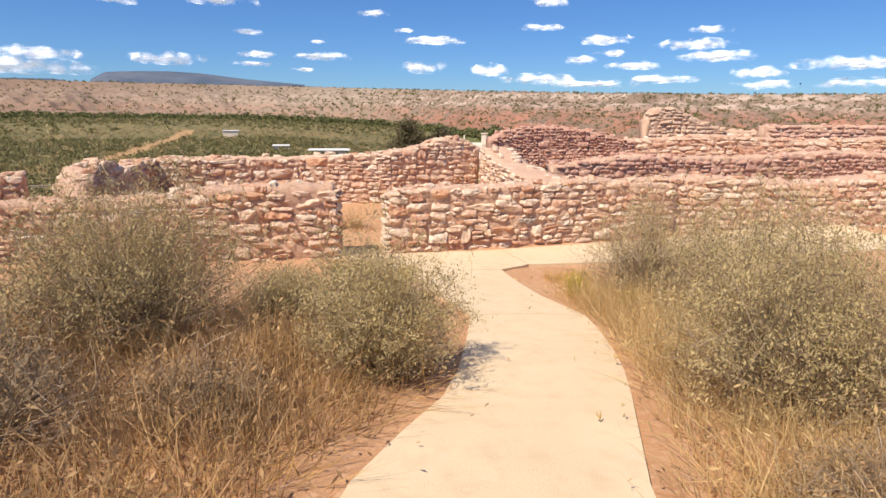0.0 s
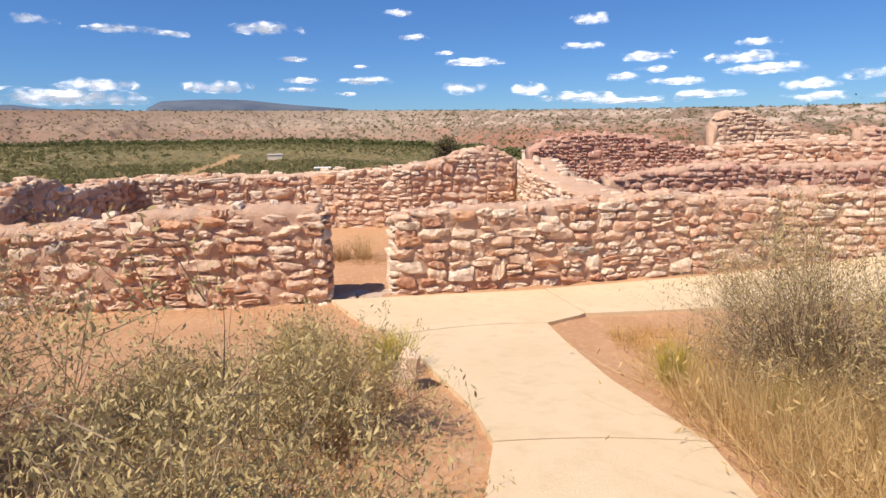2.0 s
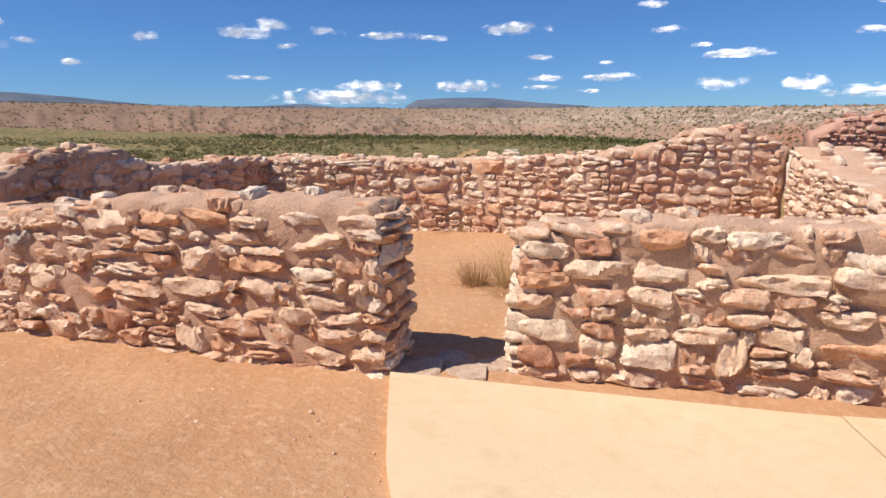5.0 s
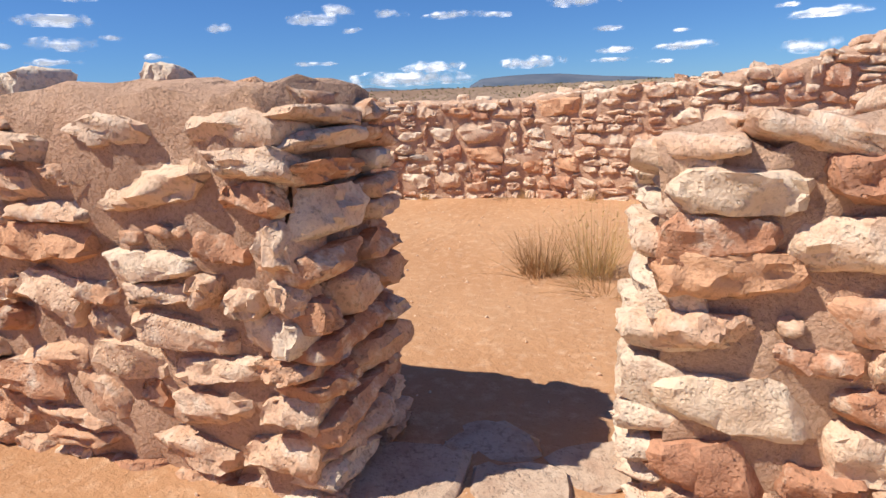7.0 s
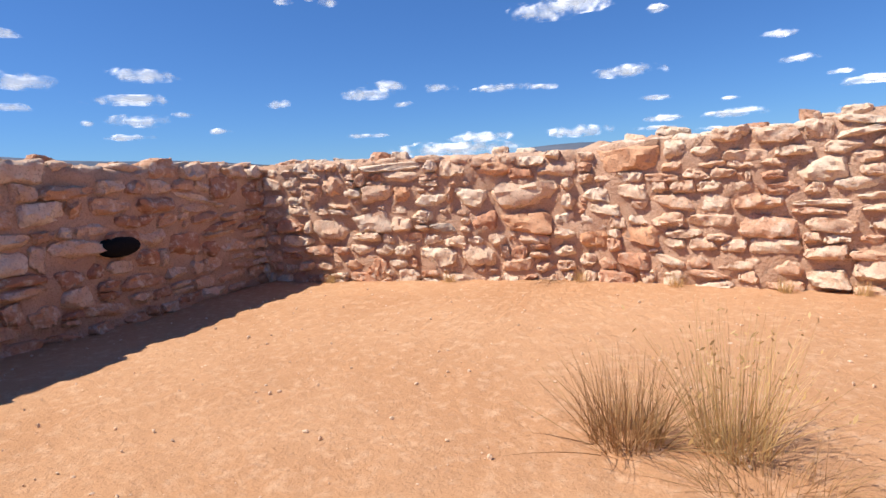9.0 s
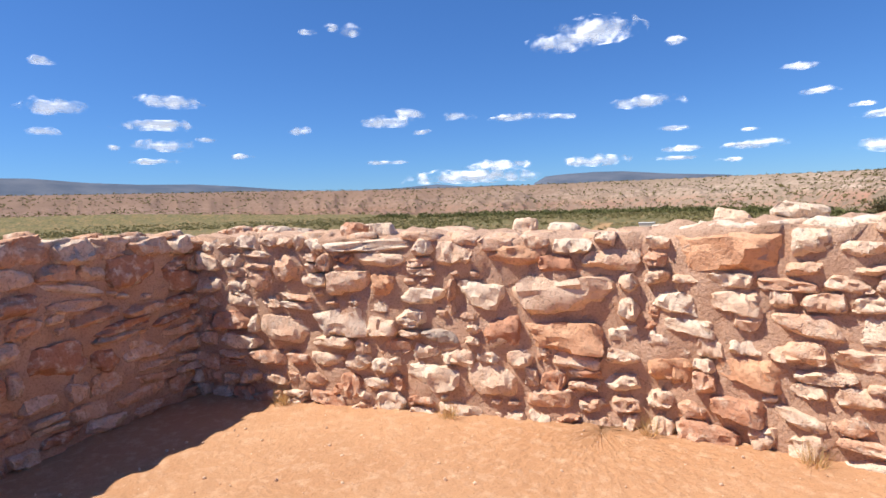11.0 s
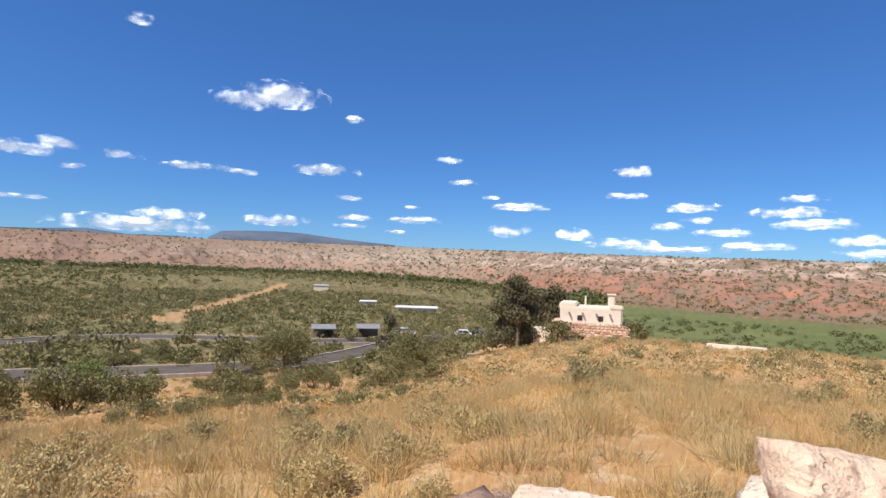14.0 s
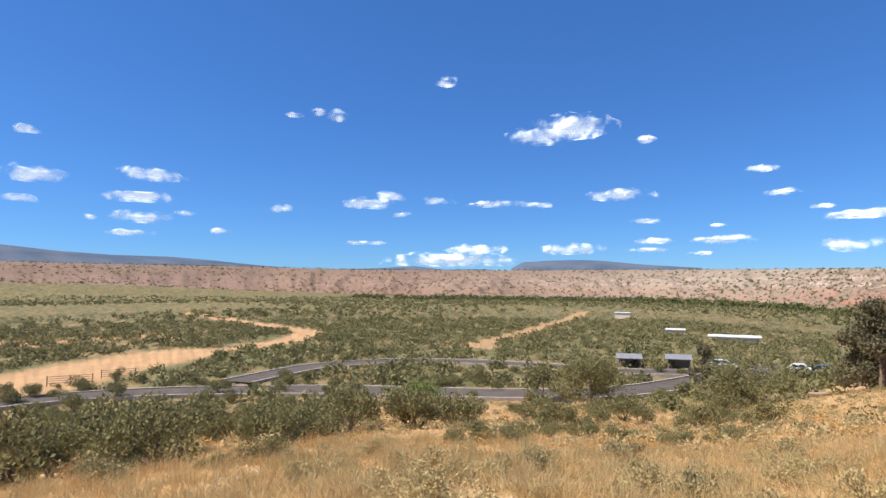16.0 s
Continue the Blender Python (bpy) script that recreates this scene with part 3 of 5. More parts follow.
    while s < length - 0.1:
        wd, hh = rs.uniform(0.11, 0.25), rs.uniform(0.07, 0.14)
        d = rs.uniform(0.10, thick - 0.10)
        if not any(abs(s - t_[0]) < 0.2 for t_ in tops):
            put(at(s, d, top_of(profile, s) + hh * 0.32), u, -n, wd, rs.uniform(0.14, 0.24), hh, rs.normal(0, 6), mat)
        s += rs.exponential(caps) * 0.8 + 0.12
    if fine:
        # flat stones bedded in the mud of the top
        s = 0.1
        while s < length - 0.1:
            wd = rs.uniform(0.14, 0.32)
            put(at(s, rs.uniform(0.06, thick - 0.06), top_of(profile, s) - 0.005), u, -n, wd, wd * rs.uniform(0.5, 0.9), rs.uniform(0.06, 0.10), rs.normal(0, 5), mat, True)
            s += rs.uniform(0.08, 0.26)
    if back:
        face(length, lambda s, d, z: at(length - s, thick - d, z), -u, n, lambda s: top_of(profile, length - s), lambda s: low(length - s, thick), (), True)
    if loose[0]:
        ob = mesh_object("stone_facing", loose[0], loose[1], mat, root, smooth_it=True)
        ob["kind"] = "stuff"
    return root


DOOR_L, DOOR_R = (-1.70, 11.51), (-0.945, 12.093)
W_, T_, O_, R_, G_ = M_WHITE, M_TAN, M_ORANGE, M_REDBROWN, M_GREY
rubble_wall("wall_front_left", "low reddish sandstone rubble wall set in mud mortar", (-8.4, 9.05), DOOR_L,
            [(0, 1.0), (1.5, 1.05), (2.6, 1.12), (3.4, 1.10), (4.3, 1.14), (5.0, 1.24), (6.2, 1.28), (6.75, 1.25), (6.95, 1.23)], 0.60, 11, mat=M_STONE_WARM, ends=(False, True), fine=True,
            features=[(4.63, 5.10, 0.98, 1.20, T_, 3), (5.17, 5.53, 1.06, 1.21, O_, 0), (5.55, 5.94, 1.08, 1.21, O_, 4), (5.46, 5.83, 0.72, 0.92, T_, -10), (5.90, 6.37, 0.73, 0.88, O_, 0),
                      (5.32, 5.86, 0.51, 0.69, T_, 2), (5.39, 5.68, 0.06, 0.30, T_, 0), (5.99, 6.30, 0.53, 0.71, T_, 12), (4.72, 5.00, 0.18, 0.40, R_, 0), (4.45, 4.80, 0.41, 0.57, O_, 0),
                      (3.87, 4.15, 0.77, 0.97, G_, 0), (6.40, 6.86, 0.92, 1.06, T_, -9), (6.38, 6.78, 0.69, 0.80, W_, -4), (6.28, 6.62, 0.35, 0.50, T_, 0), (4.06, 4.43, 0.47, 0.70, T_, 0)])
# pale stones at the door end, whitened further for the sun on that face
rubble_wall("wall_front_right", "low pale and reddish stone rubble wall beside the doorway", DOOR_R, (4.7, 14.42),
            [(0, 1.05), (0.25, 1.08), (0.8, 1.13), (1.6, 1.12), (2.6, 1.14), (3.4, 1.18), (4.2, 1.22), (5.1, 1.10), (6.2, 1.05)], 0.52, 23, ends=(True, False), end_mat=M_STONE_PALE, fine=True,
            features=[(0.01, 0.38, 0.88, 1.02, W_, 0), (0.71, 1.15, 0.94, 1.10, O_, -3), (1.38, 1.83, 0.97, 1.10, W_, 0), (0.39, 0.66, 0.90, 1.05, R_, 0), (2.10, 2.40, 0.83, 1.00, W_, 0),
                      (0.0, 0.42, 0.65, 0.79, O_, 2), (1.42, 2.07, 0.69, 0.84, T_, 0), (0.0, 0.46, 0.25, 0.43, W_, 2), (0.0, 0.35, 0.04, 0.23, R_, 0), (1.39, 1.60, 0.07, 0.36, T_, 0), (1.64, 1.98, 0.29, 0.45, T_, 3),
                      (2.81, 3.10, 0.12, 0.38, W_, 8), (2.54, 3.0, 0.39, 0.51, G_, 4), (2.01, 2.47, 0.23, 0.39, O_, -4), (2.19, 2.65, 0.62, 0.79, T_, 0), (3.0, 3.45, 1.02, 1.17, W_, -3)])
N0, N1, N2, N3 = (-7.5, 15.32), (-4.3, 16.88), (-1.9, 17.36), (0.35, 18.62)
rubble_wall("wall_north_1", "chest-high sandstone rubble wall closing the room", N0, N1,
            [(0, 1.22), (0.6, 1.23), (1.6, 1.22), (2.8, 1.20), (3.56, 1.20)], 0.55, 5, row=(0.085, 0.165), width=(0.13, 0.32), caps=0.42, fine=True,
            tops=((2.75, 0.47, 0.20, 0.14, T_), (3.05, 0.33, 0.23, 0.10, W_)),
            features=[(1.33, 2.03, 1.12, 1.21, W_, -2), (1.59, 1.99, 0.99, 1.11, T_, 0), (2.21, 2.49, 1.01, 1.19, T_, 0), (2.53, 2.98, 1.0, 1.14, O_, 0), (3.01, 3.27, 1.09, 1.19, W_, 0),
                      (2.92, 3.18, 0.95, 1.08, R_, 0), (2.75, 3.41, 0.70, 0.95, T_, -2), (2.36, 2.70, 0.71, 0.91, W_, 5), (1.91, 2.30, 0.73, 0.87, W_, 3), (1.72, 1.92, 0.78, 0.95, O_, 0), (1.88, 2.15, 0.60, 0.72, W_, 0),
                      (2.08, 2.41, 0.49, 0.58, G_, 2), (2.53, 2.80, 0.51, 0.69, R_, 0), (2.82, 3.34, 0.44, 0.66, O_, 3), (1.94, 2.38, 0.12, 0.33, W_, 4), (2.41, 2.81, 0.12, 0.38, T_, 0)])
rubble_wall("wall_north_2", "chest-high sandstone rubble wall closing the room", N1, N2,
            [(0, 1.20), (0.2, 1.22), (0.7, 1.26), (1.2, 1.27), (1.8, 1.29), (2.45, 1.37)], 0.55, 6, row=(0.085, 0.165), width=(0.14, 0.34), caps=0.42, fine=True,
            tops=((0.04, 0.44, 0.19, 0.06, W_), (0.44, 0.45, 0.22, 0.12, T_), (0.80, 0.30, 0.30, 0.14, W_)),
            features=[(0.16, 0.74, 0.99, 1.23, O_, -6), (0.35, 0.61, 0.89, 0.98, W_, 0), (0.05, 0.34, 0.72, 0.87, W_, 4), (0.38, 0.67, 0.73, 0.88, T_, 0), (0.12, 0.44, 0.59, 0.70, W_, 2),
                      (0.02, 0.28, 0.30, 0.47, O_, 0), (0.42, 0.78, 0.33, 0.51, O_, 0), (0.78, 0.98, 1.08, 1.22, W_, 0), (1.7, 2.1, 0.85, 1.05, W_, 0)])
rubble_wall("wall_north_3", "taller reddish rubble wall rising to a broken ridge", N2, N3,
            [(0, 1.37), (0.7, 1.45), (1.5, 1.70), (1.9, 1.74), (2.3, 1.62), (2.58, 1.45)], 0.55, 8, width=(0.14, 0.34))
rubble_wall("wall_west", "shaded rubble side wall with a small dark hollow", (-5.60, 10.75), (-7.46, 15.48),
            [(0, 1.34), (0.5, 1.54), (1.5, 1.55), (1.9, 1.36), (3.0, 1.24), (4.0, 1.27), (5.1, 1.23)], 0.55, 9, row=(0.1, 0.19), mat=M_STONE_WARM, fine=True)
rubble_wall("wall_east", "pale honeycombed side wall with an earth-covered top", (0.45, 18.55), (2.05, 13.6),
            [(0, 1.45), (0.9, 1.28), (1.8, 1.15), (3.5, 1.08), (5.1, 1.08)], 0.9, 13, mat=M_STONE_PALE, width=(0.12, 0.3), row=(0.06, 0.12))
rubble_wall("wall_rubble_red", "dark red rubble wall with crumbling stones", (0.75, 19.9), (5.2, 21.0),
            [(0, 1.65), (0.4, 1.86), (1.5, 2.02), (3.0, 1.9), (4.5, 1.55)], 0.6, 14, mat=M_STONE_RED, mortar=M_MORTAR_RED, width=(0.09, 0.22), row=(0.06, 0.11), back=False)
rubble_wall("wall_tower", "tall pale stone corner of a ruined room", (6.6, 25.2), (11.5, 26.6),
            [(0, 2.15), (0.25, 2.55), (1.0, 2.62), (1.8, 2.3), (2.6, 2.0), (3.4, 1.75), (5, 1.7)], 0.6, 15, mat=M_STONE_PALE, back=False)
rubble_wall("wall_ruin_east_1", "long low reddish rubble wall of a further room", (2.4, 16.4), (12.5, 19.6),
            [(0, 1.2), (2, 1.42), (5, 1.35), (8, 1.5), (10.6, 1.4)], 0.6, 16, mat=M_STONE_RED, back=False, row=(0.07, 0.13), width=(0.12, 0.3))
rubble_wall("wall_ruin_east_2", "low broken rubble wall of a further room", (3.7, 14.4), (11.5, 15.9),
            [(0, 1.1), (2, 1.2), (4, 1.05), (6, 1.22), (8, 1.15)], 0.6, 17, back=False)
rubble_wall("wall_ruin_east_3", "weathered reddish rubble wall behind the ruins", (10.5, 24.2), (22, 24.6),
            [(0, 2.0), (3, 2.05), (7, 2.1), (11.5, 2.0)], 0.6, 18, mat=M_STONE_RED, back=False)
rubble_wall("wall_ruin_east_4", "crumbled pale rubble wall behind the ruins", (5.2, 21.8), (14.5, 22.6),
            [(0, 1.55), (3, 1.75), (6, 1.6), (9.5, 1.8)], 0.6, 19, mat=M_STONE, back=False)
rubble_wall("wall_ruin_west", "low rubble wall of the neighbouring room", (-12.5, 8.6), (-8.4, 12.5),
            [(0, 1.0), (3, 1.1), (5.7, 1.2)], 0.5, 20, back=False)
# dark hollow in the shaded side wall: a flattened ball, inner shade coloured black
u_w = (Vector((-7.46, 15.48, 0)) - Vector((-5.60, 10.75, 0))).normalized()
hollow = bmesh.new()
bmesh.ops.create_uvsphere(hollow, u_segments=14, v_segments=8, radius=1)
hollow.transform(Matrix.Translation(Vector((-5.60, 10.75, 0.60)) + u_w * 3.15) @ pose(0, 0, 0, 0, 0, 22) @ Matrix.Diagonal((0.10, 0.20, 0.09, 1)))
M_HOLLOW, nt, b, co = material("hollow_shade", 0.97, 0.01, 40)
b.inputs["Base Color"].default_value = (0.012, 0.010, 0.009, 1)
tagged(part("vent_hole", hollow, M_HOLLOW, smooth_it=True), "hollow in the shaded stone wall, its inner shade coloured black", "hole")
# threshold flags
rs = np.random.default_rng(3)
for k, (x, y, sx, sy) in enumerate(((-1.66, 11.72, 0.52, 0.42), (-1.26, 11.92, 0.34, 0.30), (-1.52, 12.12, 0.40, 0.30), (-1.13, 12.22, 0.36, 0.26))):
    ob = new("flagstone", stone_mesh(k + 3, M_FLAG))
    ob.matrix_world = pose(x, y, gz(x, y) - 0.01, 0, 0, 20 + 12 * k) @ Matrix.Diagonal((sx, sy, 0.075, 1))
    tagged(ob, "worn flat flagstone set in the doorway floor", "flagstone", "flagstones of the doorway")
for k, (x, y, sx, sy, sz, rz) in enumerate(((-1.02, 8.30, 0.24, 0.18, 0.22, 20), (0.08, 8.48, 0.20, 0.16, 0.40, -10), (-0.52, 8.42, 0.16, 0.12, 0.12, 50))):
    ob = new("rock", stone_mesh(k + 9, (M_REDBROWN, M_TAN, M_REDBROWN)[k]))
    ob.matrix_world = pose(x, y, gz(x, y) + sz * 0.32, 0, (18, 8, 0)[k], rz) @ Matrix.Diagonal((sx, sy, sz, 1))
    tagged(ob, ("dark reddish rock half sunk at the path's edge", "pale upright rock beside the path", "small brown rock in the dry brush")[k], "rock")


# ---- plants ----
def ribbons(base, tip, bend, w0, segs, rs):
    """Tapered blades from base to tip, bent by bend (arrays of n x 3)."""
    n = len(base)
    k = np.linspace(0, 1, segs + 1)[None, :, None]
    mid = (base + tip) / 2 + bend
    p = (1 - k) ** 2 * base[:, None] + 2 * k * (1 - k) * mid[:, None] + k ** 2 * tip[:, None]
    side = np.cross(tip - base, rs.normal(size=(n, 3)))
    side /= np.linalg.norm(side, axis=1, keepdims=True) + 1e-9
    wd = (w0[:, None] * np.linspace(1, 0.12, segs + 1)[None])[:, :, None]
    v = np.stack([p - side[:, None] * wd / 2, p + side[:, None] * wd / 2], 2).reshape(-1, 3)
    st = (segs + 1) * 2
    f0 = np.array([[2 * i, 2 * i + 1, 2 * i + 3, 2 * i + 2] for i in range(segs)])
    f = (np.arange(n)[:, None, None] * st + f0[None]).reshape(-1, 4)
    return v, f, p


def leaves(at_, size, rs, ratio=0.4):
    n = len(at_)
    a = rs.normal(size=(n, 3))
    a[:, 2] = np.abs(a[:, 2]) + 0.3
    a /= np.linalg.norm(a, axis=1, keepdims=True)
    s = np.cross(a, rs.normal(size=(n, 3)))
    s /= np.linalg.norm(s, axis=1, keepdims=True) + 1e-9
    L = size * rs.uniform(0.6, 1.3, n)[:, None]
    v = np.stack([at_, at_ + a * L * 0.5 + s * L * ratio / 2, at_ + a * L, at_ + a * L * 0.5 - s * L * ratio / 2], 1).reshape(-1, 3)
    return v, np.arange(4 * n).reshape(-1, 4)


def joined(pairs):
    vs, fs, o = [], [], 0
    for v, f in pairs:
        vs.append(v)
        fs.append(f + o)
        o += len(v)
    return np.concatenate(vs), np.concatenate(fs)


def bush(name, label, x, y, radius, height, seed, n_stem=420, n_leaf=11000, leaf=0.024, leaf_mat=None, category="bush", low_leaf=0.34, group=""):
    """A rounded desert shrub: many thin stems from one foot, leafy towards their ends."""
    rs = np.random.default_rng(seed)
    root = tagged(new(name), label, category, group)
    root.location = (x, y, gz(x, y))
    th, ph = rs.uniform(0, 2 * np.pi, n_stem), np.arccos(rs.uniform(0.02, 1, n_stem))
    lump = 0.82 + 0.13 * np.sin(3 * th + seed) + 0.10 * np.sin(5 * th + 2 * seed) + rs.normal(0, 0.09, n_stem)
    tip = np.stack([radius * np.sin(ph) * np.cos(th), radius * np.sin(ph) * np.sin(th), height * (0.22 + 0.78 * np.cos(ph))], -1) * lump[:, None]
    base = rs.normal(0, radius * 0.13, (n_stem, 3))
    base[:, 2] = -0.03
    bend = rs.normal(0, radius * 0.08, (n_stem, 3)) + np.array([0, 0, height * 0.06])
    v, f, p = ribbons(base, tip, bend, np.full(n_stem, 0.0075), 5, rs)
    # side twigs
    m = n_stem * 3
    i, j = rs.integers(0, n_stem, m), rs.integers(2, 6, m)
    b2 = p[i, j]
    t2 = b2 + rs.normal(0, radius * 0.16, (m, 3)) + np.array([0, 0, height * 0.10])
    v2, f2, p2 = ribbons(b2, t2, rs.normal(0, 0.02, (m, 3)), np.full(m, 0.004), 2, rs)
    vv, ff = joined([(v, f), (v2, f2)])
    mesh_object("twig_work", vv, ff, M_TWIG, root)["kind"] = "stuff"
    n_leaf = int(n_leaf * 1.9)
    q = rs.integers(0, m, n_leaf)
    k = rs.uniform(0.05, 1.05, n_leaf)[:, None]
    la_ = b2[q] * (1 - k) + t2[q] * k + rs.normal(0, 0.018, (n_leaf, 3))
    la_ = la_[(la_[:, 2] > height * low_leaf * rs.uniform(0.2, 1.2, n_leaf))]
    v3, f3 = leaves(la_, leaf, rs, 0.30)
    mesh_object("foliage", v3, f3, leaf_mat or M_SAGE, root)["kind"] = "stuff"
    return root


def tuft(name, label, x, y, radius, height, n, seed, mat, width=0.004, lean=0.5, category="grass", group="", heads=0, spread=1.0):
    """A clump of grass or broom-like stems."""
    rs = np.random.default_rng(seed)
    root = tagged(new(name), label, category, group)
    root.location = (x, y, gz(x, y))
    th, rr = rs.uniform(0, 2 * np.pi, n), radius * 0.45 * np.sqrt(rs.uniform(0, 1, n))
    base = np.stack([rr * np.cos(th), rr * np.sin(th), np.full(n, -0.02)], -1)
    h = height * rs.uniform(0.45, 1.1, n)
    out = np.abs(rs.normal(0, lean, n)) * h * 0.8
    th2 = th + rs.normal(0, 0.5, n)
    tip = base + np.stack([out * np.cos(th2) * spread, out * np.sin(th2) * spread, h * np.clip(1 - out / h * 0.35, 0.3, 1)], -1)
    bend = np.stack([np.zeros(n), np.zeros(n), h * 0.14], -1) + rs.normal(0, 0.02, (n, 3))
    v, f, p = ribbons(base, tip, bend, np.full(n, width), 4, rs)
    mesh_object("blade_clump", v, f, mat, root)["kind"] = "stuff"
    if heads:
        i = rs.integers(0, n, heads)
        v2, f2 = leaves(p[i, rs.integers(3, 5, heads)] + rs.normal(0, 0.006, (heads, 3)), 0.03, rs, 0.3)
        mesh_object("seed_spray", v2, f2, M_STRAW, root)["kind"] = "stuff"
    return root


def meadow(name, label, pts, h, blades, seed, mat, width, radius=0.12, segs=3, lean=0.45, category="grass", heads=0):
    """Many tufts as one sheet of grass: pts are n x 2."""
    rs = np.random.default_rng(seed)
    n = len(pts) * blades
    c = np.repeat(pts, blades, axis=0)
    hh = np.repeat(h, blades) * rs.uniform(0.35, 1.1, n)
    th, rr = rs.uniform(0, 2 * np.pi, n), radius * np.sqrt(rs.uniform(0, 1, n)) * np.repeat(h, blades) / np.mean(h)
    x, y = c[:, 0] + rr * np.cos(th), c[:, 1] + rr * np.sin(th)
    base = np.stack([x, y, ground_z(x, y) - 0.03], -1)
    out = np.abs(rs.normal(0, lean, n)) * hh
    th2 = th + rs.normal(0, 0.7, n)
    tip = base + np.stack([out * np.cos(th2), out * np.sin(th2), hh * np.clip(1 - 0.4 * out / hh, 0.25, 1)], -1)
    bend = np.stack([np.zeros(n), np.zeros(n), hh * 0.12], -1) + rs.normal(0, 0.16, (n, 3)) * hh[:, None]
    v, f, p = ribbons(base, tip, bend, width * rs.uniform(0.6, 1.3, n), segs, rs)
    if heads:
        i = rs.integers(0, n, heads)
        v2, f2 = leaves(p[i, -1], 0.055, rs, 0.26)
        v, f = joined([(v, f), (v2, f2)])
    return tagged(mesh_object(name, v, f, mat), label, category, kind="stuff")


bush("saltbush", "grey-green saltbush beside the concrete path", 0.24, 5.72, 0.68, 1.02, 31, 560, 24000)
bush("saltbush", "large grey-green saltbush with dark bare lower twigs", -1.95, 6.15, 1.20, 1.40, 32, 1000, 44000, low_leaf=0.5)
bush("saltbush", "yellowish grey saltbush among dry grass", -2.25, 4.75, 0.62, 0.95, 33, 340, 12000)
bush("saltbush", "grey-green saltbush with a dark woody base near the wall", 3.02, 9.0, 1.12, 1.46, 34, 820, 26000, low_leaf=0.6)
bush("saltbush", "big sage-coloured saltbush at the path's edge", 2.98, 5.5, 1.05, 1.24, 35, 860, 30000)
bush("saltbush", "tall sage-coloured saltbush behind dry straw", 3.60, 7.4, 1.12, 1.42, 36, 760, 26000)
bush("saltbush", "sage-coloured saltbush among dry straw", 3.55, 3.7, 0.8, 1.0, 37, 420, 12000)
bush("saltbush", "low grey saltbush with dry twigs behind the path", -1.05, 7.40, 0.60, 0.50, 38, 420, 11000)
bush("saltbush", "low grey saltbush with dry twigs by rocks", -0.22, 7.55, 0.66, 0.66, 39, 460, 14000)
tuft("rabbitbrush", "bright yellow-green rabbitbrush with upright stems", -0.80, 8.60, 0.26, 0.44, 900, 41, M_YELLOWGREEN, 0.009, 0.30, "bush")
tuft("rabbitbrush", "yellow-green rabbitbrush with upright stems by the path", -0.14, 8.80, 0.26, 0.42, 620, 42, M_YELLOWGREEN, 0.008, 0.42, "bush")
tuft("rabbitbrush", "small yellow-green rabbitbrush beside the junction", 2.06, 9.0, 0.17, 0.40, 460, 43, M_YELLOWGREEN, 0.007, 0.30, "bush")
tuft("rabbitbrush", "yellow-green rabbitbrush in dry straw", 2.55, 8.2, 0.18, 0.38, 220, 44, M_YELLOWGREEN, 0.005, 0.35, "bush")
tuft("rabbitbrush", "thin yellow-green rabbitbrush between two larger ones", -0.52, 8.72, 0.12, 0.38, 220, 45, M_YELLOWGREEN, 0.007, 0.3, "bush")
bush("dead_bush", "dead grey-brown brush with bare tangled twigs", -1.55, 4.35, 0.75, 0.62, 71, 620, 2500, leaf_mat=M_BROWNGRASS)
bush("dead_bush", "dead purplish brush with bare tangled twigs in dry grass", -0.55, 4.75, 0.50, 0.48, 72, 420, 1800, leaf_mat=M_BROWNGRASS)
bush("dead_bush", "dry leafless brush below the large saltbush", -2.6, 3.75, 0.7, 0.55, 73, 520, 2200, leaf_mat=M_BROWNGRASS)
bush("dead_bush", "dry grey brush among golden straw", 2.75, 4.2, 0.5, 0.5, 74, 420, 2200, leaf_mat=M_BROWNGRASS)
tuft("bunchgrass", "brown spiky bunchgrass in the bare room floor", -2.50, 14.22, 0.32, 0.42, 420, 51, M_BROWNGRASS, 0.004, 0.75)
tuft("bunchgrass", "pale tall straw bunchgrass in the bare room floor", -2.14, 14.38, 0.28, 0.60, 300, 52, M_STRAW, 0.0035, 0.55, heads=160)
tuft("bunchgrass", "flattened dead grass stems on the room floor", -1.95, 14.15, 0.45, 0.24, 300, 53, M_BROWNGRASS, 0.003, 1.9)
for k, (s, w_) in enumerate(((0.95, N0), (2.3, N0), (3.6, N0), (0.9, N1), (1.7, N1), (2.2, N1))):
    d = (Vector((*N1, 0)) - Vector((*N0, 0))).normalized() if w_ is N0 else (Vector((*N2, 0)) - Vector((*N1, 0))).normalized()
    q = Vector((*w_, 0)) + d * s + Vector((d.y, -d.x, 0)) * 0.08
    tuft("bunchgrass", "small straw tuft at the foot of the stone wall", q.x, q.y, 0.10, 0.16, 90, 60 + k, M_STRAW, 0.004, 0.5, group="tufts along the wall")

rs = np.random.default_rng(77)


def scatter(n, x0, x1, y0, y1, keep):
    p = np.stack([rs.uniform(x0, x1, n), rs.uniform(y0, y1, n)], -1)
    return p[keep(p[:, 0], p[:, 1])]


def off_path(x, y):
    lx = np.interp(y, [-7, 1.5, 4.3, 5.45, 7.5, 8.5, 10.0], [0.25, 0.25, 0.44, 0.80, 0.80, 0.36, -0.46])
    rx = np.interp(y, [-7, 1.5, 4.4, 5.9, 7.7, 8.9, 10.8], [1.75, 1.72, 1.80, 2.02, 1.99, 1.58, 1.12])
    return (x < lx - 0.10) | (x > rx + 0.12)


